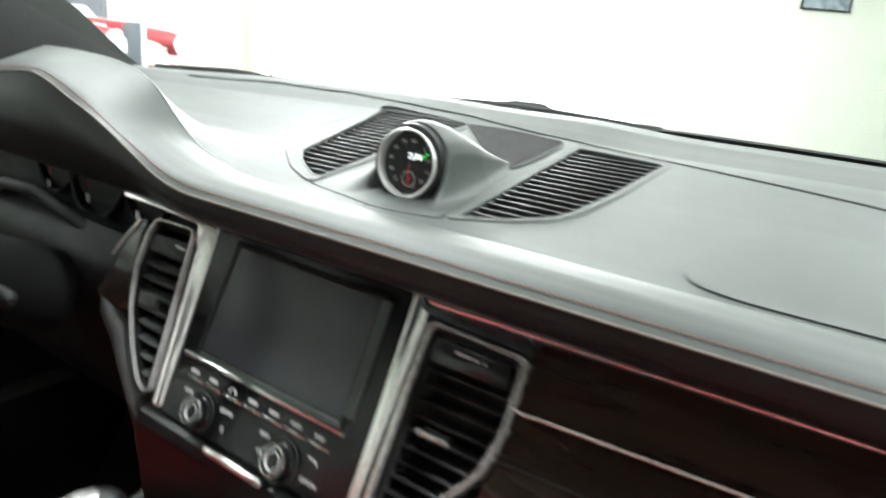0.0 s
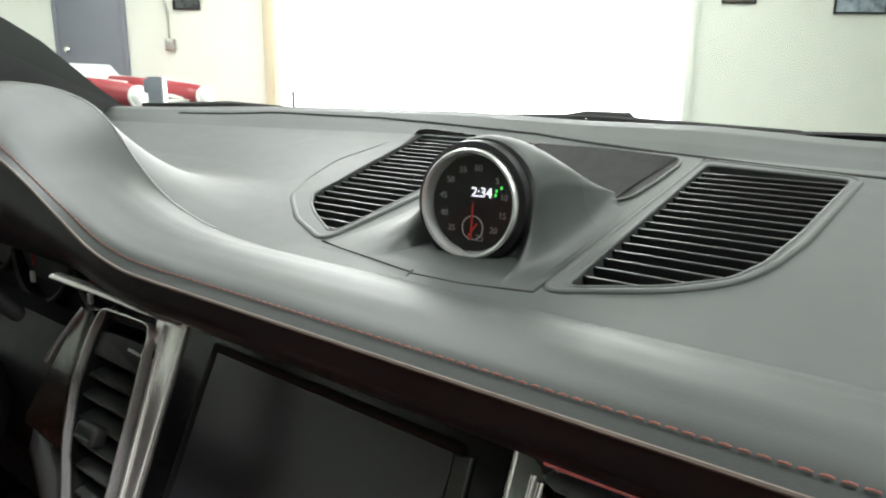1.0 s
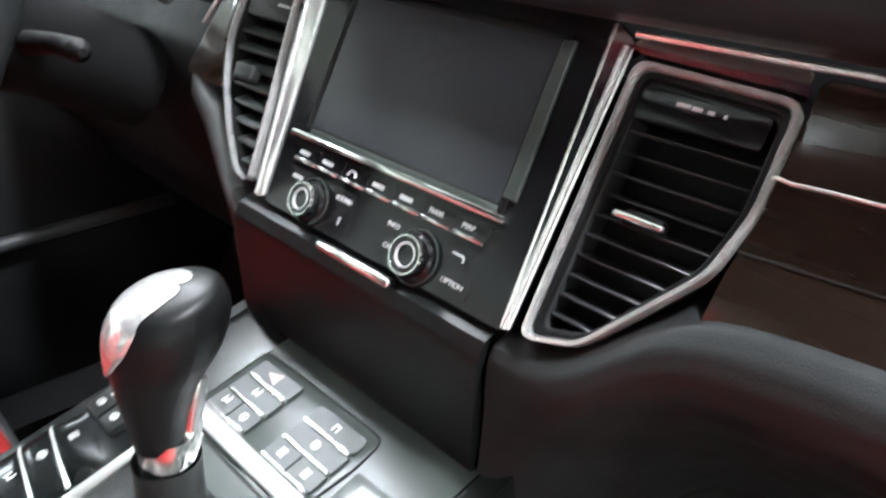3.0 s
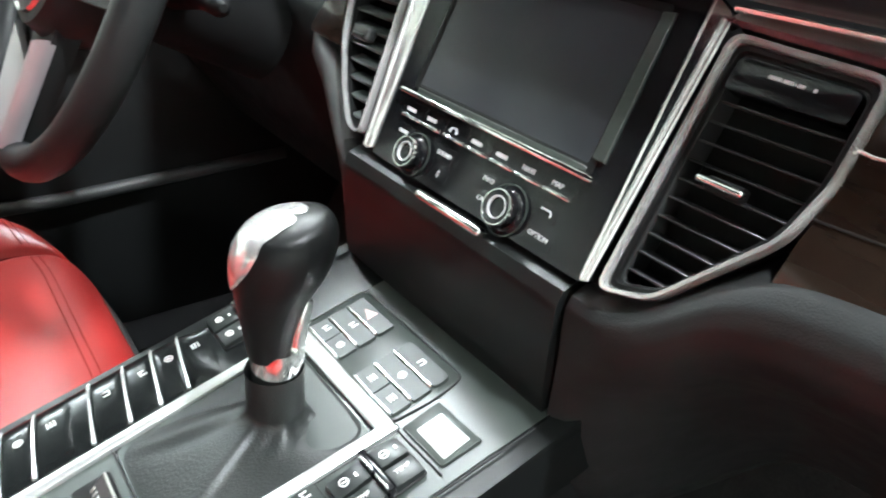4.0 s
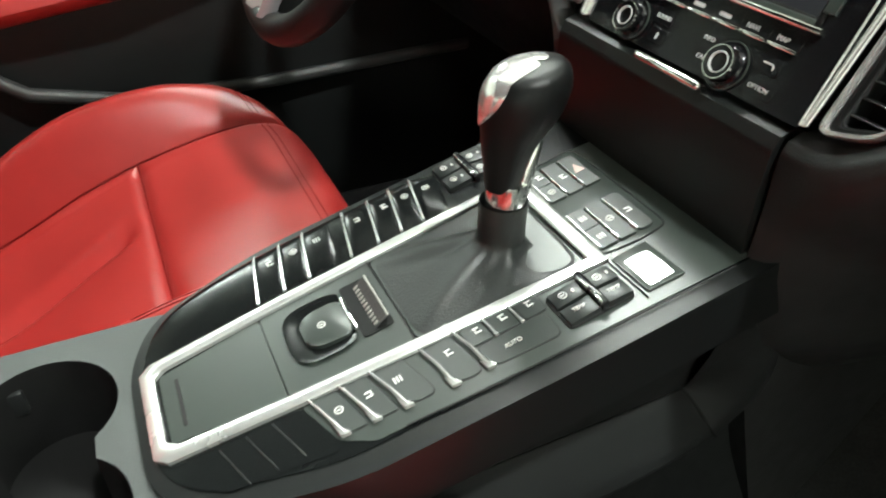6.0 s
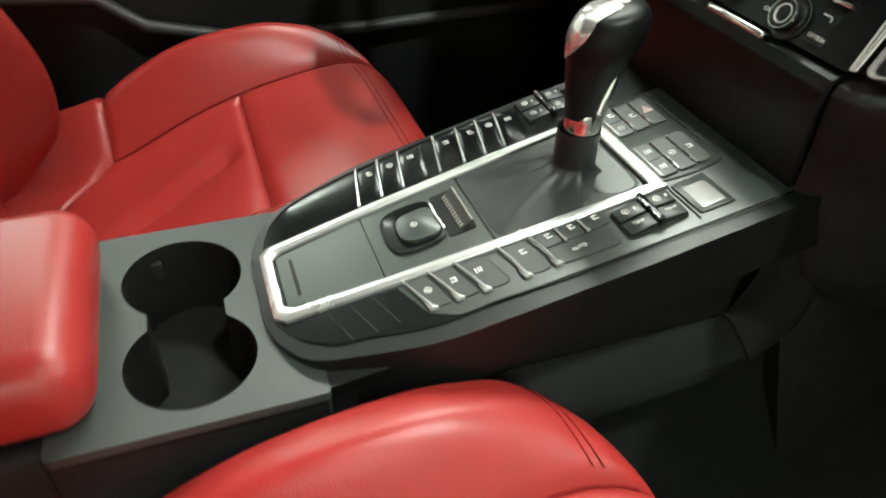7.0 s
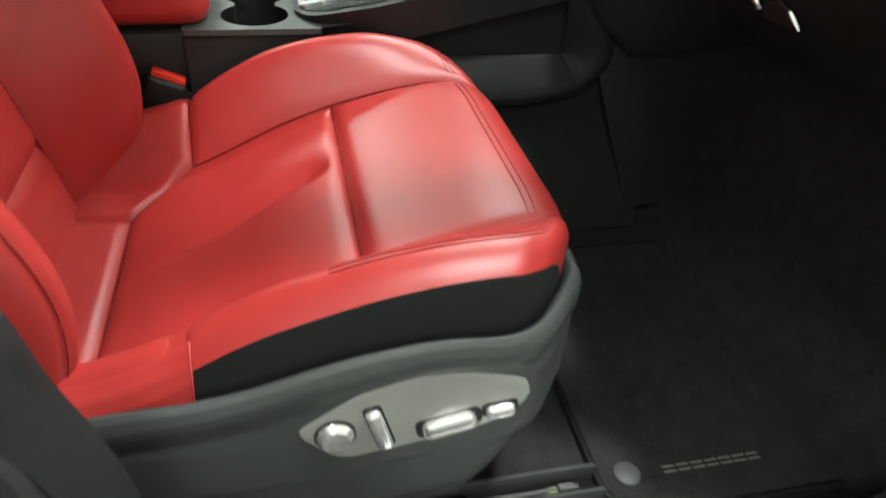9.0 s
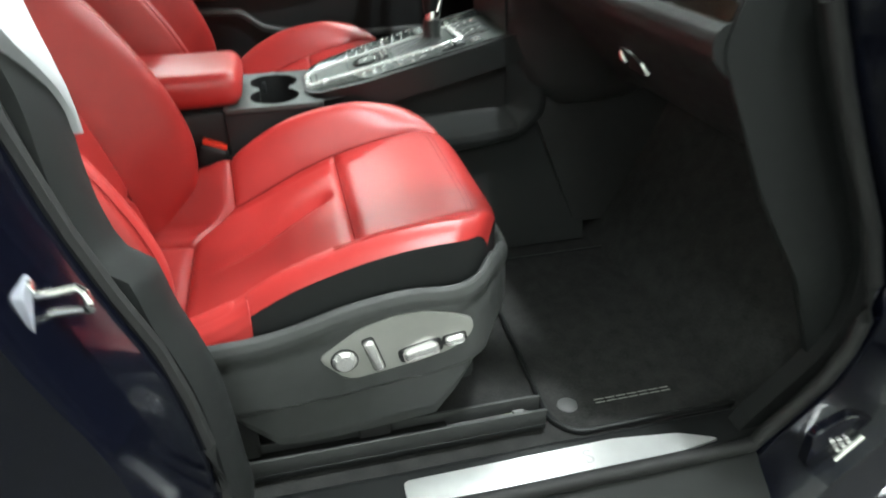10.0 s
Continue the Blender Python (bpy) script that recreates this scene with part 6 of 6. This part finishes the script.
    part("side_shell", mirrored(sheet(hull_point, 120, 76)), SHELLM, s, "grained grey-black shell round the seat base")
    part("inner_shell", mirrored(prism(rounded([(-0.20, 0.65), (0.29, 0.70), (0.285, 0.60), (0.26, 0.50), (0.03, 0.49), (-0.20, 0.57)], 0.010, 3), -0.275, -0.25, axes="yzx")), SHELLM, s)
    part("pan", box(0.46, 0.44, 0.10, (0, 0.10, 0.60), 0.01), VOID, s, "black seat pan")
    # switch panel on the outer side
    pan = part("switch_panel", mirrored(prism(rounded([(0.091, 0.675), (0.15, 0.714), (0.195, 0.727), (0.239, 0.727), (0.278, 0.716), (0.303, 0.703), (0.302, 0.680), (0.270, 0.657), (0.20, 0.643), (0.129, 0.633)], 0.012, 4), 0.2765, 0.2835, 0.002, 3, axes="yzx")), SILVER, s, "silver painted switch panel")
    dial = part("dial", mirrored(lathe([(0.0, 0.0), (0.0165, 0.0), (0.0165, 0.003), (0.0145, 0.0055), (0.012, 0.009), (0.0, 0.0095)], 32, Matrix.Translation((0.2835, 0.126, 0.668)) @ pose(0, 0, 0, 0, 90))), SATINCHROME, pan, "chrome lumbar dial")
    part("dial_rim", mirrored(lathe([(0.0165, 0.0), (0.0185, 0.0), (0.0185, 0.002), (0.0165, 0.002)], 32, Matrix.Translation((0.2835, 0.126, 0.668)) @ pose(0, 0, 0, 0, 90), True)), VOID, pan)
    for (yy, zz, w, h, t) in ((0.165, 0.671, 0.014, 0.052, -16), (0.229, 0.665, 0.050, 0.022, -12), (0.276, 0.676, 0.028, 0.016, -6)):
        b = box(0.011, w, h, (0, 0, 0), min(w, h) * 0.36, 4)
        bmesh.ops.transform(b, matrix=Matrix.Translation((0.287, yy, zz)) @ pose(0, 0, 0, -t), verts=b.verts)
        sw = part("switch", mirrored(b), SATINCHROME, pan, "chrome adjuster switch")
        ww = prism(rounded([(-w * 0.62, -h * 0.56), (w * 0.62, -h * 0.56), (w * 0.62, h * 0.56), (-w * 0.62, h * 0.56)], min(w, h) * 0.4, 4), 0.0, 0.0008, axes="yzx")
        bmesh.ops.transform(ww, matrix=Matrix.Translation((0.2832, yy, zz)) @ pose(0, 0, 0, -t), verts=ww.verts)
        part("switch_well", mirrored(ww), VOID, pan)
    # backrest: a centre panel between two bolsters that bulge, the seams sunk between them
    def back(dx, v):
        h = 0.66 * v
        a = abs(dx)
        bol = step((a - 0.130) / 0.085) * smooth_interp(v, [(0, 0.030), (0.12, 0.090), (0.3, 0.118), (0.6, 0.098), (0.85, 0.045), (1, 0.02)])
        bol -= 0.11 * max(0, (a - 0.225) / 0.05) ** 2
        seam = 0.016 * math.exp(-(abs(a - 0.140) / 0.007) ** 1.3) + 0.004 * math.exp(-(abs(a - 0.234) / 0.004) ** 1.5)
        hollow = 0.010 * math.exp(-((v - 0.155) / 0.012) ** 2) if a < 0.14 else 0.0
        narrow = 1 - 0.32 * step((v - 0.62) / 0.38)
        topr = -0.05 * max(0, (v - 0.93) / 0.07) ** 2
        yy = -0.155 - 0.32 * h + 0.02 * math.sin(math.pi * min(1, v * 1.4)) + bol - seam - hollow + topr
        return Vector((dx * narrow, yy, 0.655 + h * 0.93))
    for name, a, b, lab in (("back_panel", -0.140, 0.140, "red leather centre panel of the backrest"), ("back_bolster", -0.275, -0.140, "bulging red leather back bolster"), ("back_bolster", 0.140, 0.275, "bulging red leather back bolster")):
        part(name, shaped(sheet(lambda u, v: back(a + (b - a) * u, v), 36, 72)), RED, s, lab)
    for dx in (-0.140, 0.140):
        part("seam", shaped(tube([back(dx, 0.01 + 0.97 * i / 50) + Vector((0, 0.003, 0)) for i in range(51)], 0.0013, 6)), SEAMRED, s)
    for dx in (-0.234, 0.234):
        part("seam", shaped(tube([back(dx, 0.05 + 0.90 * i / 50) + Vector((0, 0.0035, 0)) for i in range(51)], 0.0007, 6)), SEAMRED, s)
    part("back_shell", shaped(sheet(lambda u, v: Vector((back(-0.275 + 0.55 * u, v).x, -0.285 - 0.2112 * v + 0.10 * (2 * u - 1) ** 4, 0.655 + 0.6138 * v)), 24, 24)), SHELLM, s, "dark hard back shell")
    # runners
    for dx in (-0.20, 0.255):
        part("runner", mirrored(box(0.040, 0.64, 0.012, (dx, 0.105, 0.466), 0.003, 2)), SOFT, s, "black seat runner cover")
        for q in (-1, 1):
            part("rail", mirrored(box(0.005, 0.64, 0.030, (dx + q * 0.016, 0.105, 0.485), 0.0015, 2)), SHELLM, s, "dull steel rail")
        part("slide", mirrored(box(0.014, 0.46, 0.016, (dx, 0.04, 0.484), 0.003, 2)), WELL, s, "dark slide in the rail")
        part("spindle", mirrored(tube([(dx, 0.27, 0.484), (dx, 0.400, 0.484)], 0.0032, 10)), FASTENM, s, "bare steel spindle")
        part("rail_catch", mirrored(box(0.010, 0.020, 0.010, (dx, 0.385, 0.485), 0.002, 1)), FASTENM, s, "grey catch on the rail")
        part("grease_cap", mirrored(box(0.010, 0.020, 0.008, (dx, 0.372, 0.482), 0.002, 1)), CAPM, s, "yellow-green plastic stop")
        for yy in (-0.03, 0.16):
            part("leg", mirrored(box(0.014, 0.05, 0.08, (dx, yy, 0.535), 0.004, 1)), VOID, s)
    # leather flap at the outer rear corner
    def flap(u, v):
        q = -0.16 + 0.172 * u
        z = cushion_z(0.25, q)
        px, pz = along([(0.222, cushion_z(0.222, q) - 0.001), (0.246, z + 0.003), (0.262, z - 0.002), (0.271, z - 0.012), (0.2735, z - 0.026), (0.2735, 0.705), (0.270, 0.692)], v)
        return Vector((px, q + 0.004 * math.sin(math.pi * v), pz))
    part("side_flap", mirrored(sheet(flap, 20, 24, (-0.004, 0, -0.003))), RED, s, "red leather side flap")
    part("piping", mirrored(tube([flap(1.0, 0.12 + 0.86 * i / 30) for i in range(31)], 0.0010, 8)), RED, s)
    return s


seat(1, 0.390, 0.0)
seat(-1, -0.344, 0.004, -0.012)


def buckle(x, y, z, tilt):
    b = thing("belt_buckle", "black seat belt buckle with red release button", "buckle", m=pose(x, y, z, tilt, 0, 0))
    part("stem", box(0.022, 0.030, 0.20, (0, 0, -0.115), 0.006, 2), VOID, b)
    part("housing", box(0.030, 0.054, 0.060, (0, 0, -0.02), 0.007, 3), SOFT, b)
    part("button", box(0.018, 0.046, 0.012, (0, 0, 0.012), 0.003, 2), REDPLASTIC, b, "red release button")
    return b


buckle(0.106, -0.051, 0.757, -23)


def floor_things():
    m = thing("floor_mat", "black carpet floor mat with bound edge", "floor mat", m=pose(0, 0, 0.45))
    outline = rounded([(0.165, 0.46), (0.44, 0.445), (0.645, 0.440), (0.680, 0.470), (0.680, 0.90), (0.62, 1.00), (0.20, 1.00), (0.165, 0.90)], 0.035, 5)
    part("carpet", prism(outline, 0.0, 0.008, 0.003, 2), CARPET, m)
    part("binding", tube([(x, y, 0.006) for x, y in outline], 0.005, 8, True), SOFT, m, "bound edge")
    part("fastener", lathe([(0.0, 0.007), (0.0165, 0.007), (0.0165, 0.010), (0.013, 0.0125), (0.0, 0.013)], 28, pose(0.622, 0.478, 0)), FASTENM, m, "round grey fastener")
    # woven mark: a row of plain bars
    for i in range(7):
        for q in (-1, 1):
            part("mark", box(0.0022, 0.0165, 0.001, (0.6245 + 0.0036 * q, 0.534 + 0.0195 * i, 0.0085), 0.0003, 1), SILVER, m)
    sp = thing("sill_plate", "brushed aluminium sill plate on the door sill", "sill plate", m=pose(0, 0, 0.487))
    part("plate", prism(rounded([(0.738, 0.185), (0.782, 0.185), (0.786, 0.56), (0.772, 0.655), (0.748, 0.60), (0.735, 0.50)], 0.008, 4), 0.0, 0.004, 0.0015, 2), PLATEM, sp)
    lettering("letter", "S", 0.034, pose(0.760, 0.452, 0.0044, 0, 0, 90), GREYPRINT, sp, 0.0006)
    part("mark", box(0.016, 0.05, 0.001, (0.760, 0.385, 0.0042), 0.0003, 1), GREYPRINT, sp)


floor_things()


def pillar_and_doors():
    # pillar behind the front door: its front edge runs (y by height) back as it rises
    def edge(z):
        return smooth_interp(z, [(0.44, -0.03), (0.55, -0.008), (0.60, -0.010), (0.725, -0.017), (0.79, -0.029), (0.842, -0.044), (0.882, -0.051), (0.906, -0.059), (0.914, -0.076), (0.959, -0.090), (1.0, -0.094), (1.097, -0.098), (1.30, -0.150), (1.60, -0.24)])
    def smooth_edge(z):
        return smooth_interp(z, [(0.44, -0.03), (0.60, -0.010), (0.79, -0.030), (0.90, -0.066), (1.0, -0.094), (1.30, -0.150), (1.60, -0.24)])
    def lean(z):
        return 0.24 * max(0, (z - 1.12) / 0.48) ** 1.4
    def upright(x0, x1, bulge, z0=0.46, z1=1.60, back=0.0):
        return lambda u, v: Vector((x0 + (x1 - x0) * u - lean(z0 + (z1 - z0) * v), (smooth_edge if back else edge)(z0 + (z1 - z0) * v) - bulge * u * u - back, z0 + (z1 - z0) * v))
    tagged(part("b_pillar", sheet(upright(0.745, 0.788, 0.020), 8, 60, (0, -0.12, 0)), FLANK, None, "dark trim of the pillar behind the front seat"), kind="structure")
    tagged(part("pillar_seal", tube([(0.795 - lean(z), smooth_edge(z) - 0.026, z) for z in (0.47 + 0.07 * i for i in range(17))], 0.009, 8), VOID, None, "black rubber seal on the pillar"), kind="structure")
    tagged(part("pillar_skin", sheet(upright(0.803, 0.925, 0.030, 0.40, 1.58, 0.030), 8, 30, (0, -0.10, 0)), BLUE, None, "dark blue painted pillar"), kind="structure")
    def upper(u, v):
        z = 1.036 + 0.544 * v
        x = 0.743 + (0.004 + 0.052 * step(v * 4)) * u
        return Vector((x - lean(z), edge(z) + 0.005 - 0.035 * ((x - 0.745) / 0.09) ** 2 + 0.003 * math.sin(math.pi * u), z))
    tagged(part("upper_trim", sheet(upper, 6, 24, (0, -0.05, 0)), PALE, None, "pale grey upper pillar trim"), kind="structure")
    st = thing("door_striker", "bare metal door striker on the painted pillar", "striker", m=pose(0.880, -0.124, 0.938))
    part("plate", prism(rounded([(-0.016, -0.030), (0.010, -0.034), (0.018, -0.006), (0.014, 0.024), (-0.012, 0.030), (-0.018, 0.0)], 0.005, 3), -0.012, 0.002, 0.002, axes="xzy"), HINGEM, st, "pale worn striker plate")
    for q in (-1, 1):
        part("bolt", lathe([(0.0, 0.0), (0.006, 0.0), (0.006, 0.003), (0.0, 0.004)], 12, pose(-0.004, 0.002, q * 0.021, -90)), CHROME, st)
    part("loop", tube([(-0.008, 0.0, 0.009), (-0.008, 0.034, 0.012), (-0.004, 0.040, 0.009), (-0.002, 0.041, 0.0), (-0.004, 0.040, -0.008), (-0.008, 0.034, -0.010), (-0.008, 0.0, -0.009)], 0.0042, 10), CHROME, st, "bright steel loop")
    # rear door, shut
    tagged(part("rear_door", sheet(lambda u, v: Vector((0.93 + 0.02 * math.sin(math.pi * v), -0.27 - 1.1 * u - 0.12 * v * (1 - u), 0.36 + 0.68 * v)), 12, 12, (-0.05, 0, 0)), BLUE, None, "dark blue rear door, shut"), kind="structure")
    # driver's door: panel with red armrest
    d = thing("driver_door", "black driver's door panel with red leather armrest", "door")
    part("panel", sheet(lambda u, v: Vector((-0.745 + 0.03 * math.sin(math.pi * v), -0.30 + 1.22 * u, 0.50 + 0.60 * v)), 12, 20, (-0.03, 0, 0)), SOFT, d)
    part("armrest", tube([(-0.715, -0.28, 0.90), (-0.700, 0.0, 0.905), (-0.690, 0.20, 0.935), (-0.695, 0.35, 0.968), (-0.715, 0.50, 0.993), (-0.735, 0.62, 0.99)], [0.03, 0.032, 0.030, 0.026, 0.022, 0.012], 12, flat=0.7), RED, d, "red leather armrest")
    part("pocket_edge", tube([(-0.70, -0.25, 0.86), (-0.695, 0.0, 0.845), (-0.69, 0.06, 0.80), (-0.69, 0.19, 0.770), (-0.695, 0.40, 0.765), (-0.715, 0.75, 0.77)], 0.010, 10), SHELLM, d, "grey edge of the door pocket")
    pn = part("switch_pod", box(0.05, 0.16, 0.02, (-0.71, 0.43, 1.005), 0.006, 2, turn=pose(0, 0, 0, 8)), GLOSS, d, "window switches")
    for i in range(6):
        part("switch", box(0.010, 0.014, 0.005, (-0.718 + 0.018 * (i % 2), 0.38 + 0.04 * (i // 2), 1.015 + 0.006 * (i // 2)), 0.002, 1), BRUSHED, pn)
    # hinge of the open passenger door, at the foot of the front pillar
    def front(z):
        return smooth_interp(z, [(0.44, 0.66), (0.50, 0.69), (0.56, 0.745), (0.62, 0.79), (0.70, 0.808), (0.80, 0.79), (0.93, 0.725), (1.06, 0.66), (1.20, 0.60)])
    h = thing("hinge_plate", "dark blue hinge plate with bright ribs in the door opening", "hinge", m=pose(0.868, 0.768, 0.545))
    part("bracket", prism(rounded([(-0.05, -0.035), (0.04, -0.045), (0.06, 0.03), (0.0, 0.055), (-0.05, 0.03)], 0.012, 4), -0.015, 0.0, 0.004, 2, axes="yzx"), BLUE, h)
    for q in range(3):
        part("plate_rib", box(0.006, 0.0060, 0.028, (0.002, -0.016 + 0.011 * q, 0.006), 0.001, 1, turn=pose(0, 0, 0, 35)), SATINCHROME, h, "bright rib of the hinge")
    part("pin", tube([(0.006, -0.01, -0.02), (0.006, 0.022, 0.018)], 0.006, 10), CHROME, h)
    # front of the opening: kick panel, painted face and seal
    tagged(part("kick_panel", sheet(lambda u, v: Vector((0.735 - 0.02 * u, front(0.45 + 0.72 * v) + 0.01 + 0.30 * u, 0.45 + 0.72 * v)), 6, 24, (0.03, 0, 0)), FLANK, None, "dark kick panel beside the footwell"), kind="structure")
    tagged(part("a_pillar_foot", sheet(lambda u, v: Vector((0.795 + 0.10 * u, front(0.44 + 0.76 * v) + 0.012 + 0.035 * u, 0.44 + 0.76 * v)), 6, 24, (0, 0.12, 0)), BLUE, None, "dark blue painted front of the door opening"), kind="structure")
    tagged(part("seal", tube([(0.795, -0.02, 0.495), (0.80, 0.30, 0.495)] + [(0.80 - 0.03 * max(0, z - 0.8), front(z), z) for z in (0.497, 0.52, 0.56, 0.60, 0.65, 0.70, 0.76, 0.84, 0.93, 1.02, 1.12)], 0.011, 10), VOID, None, "black rubber door seal"), kind="structure")


pillar_and_doors()
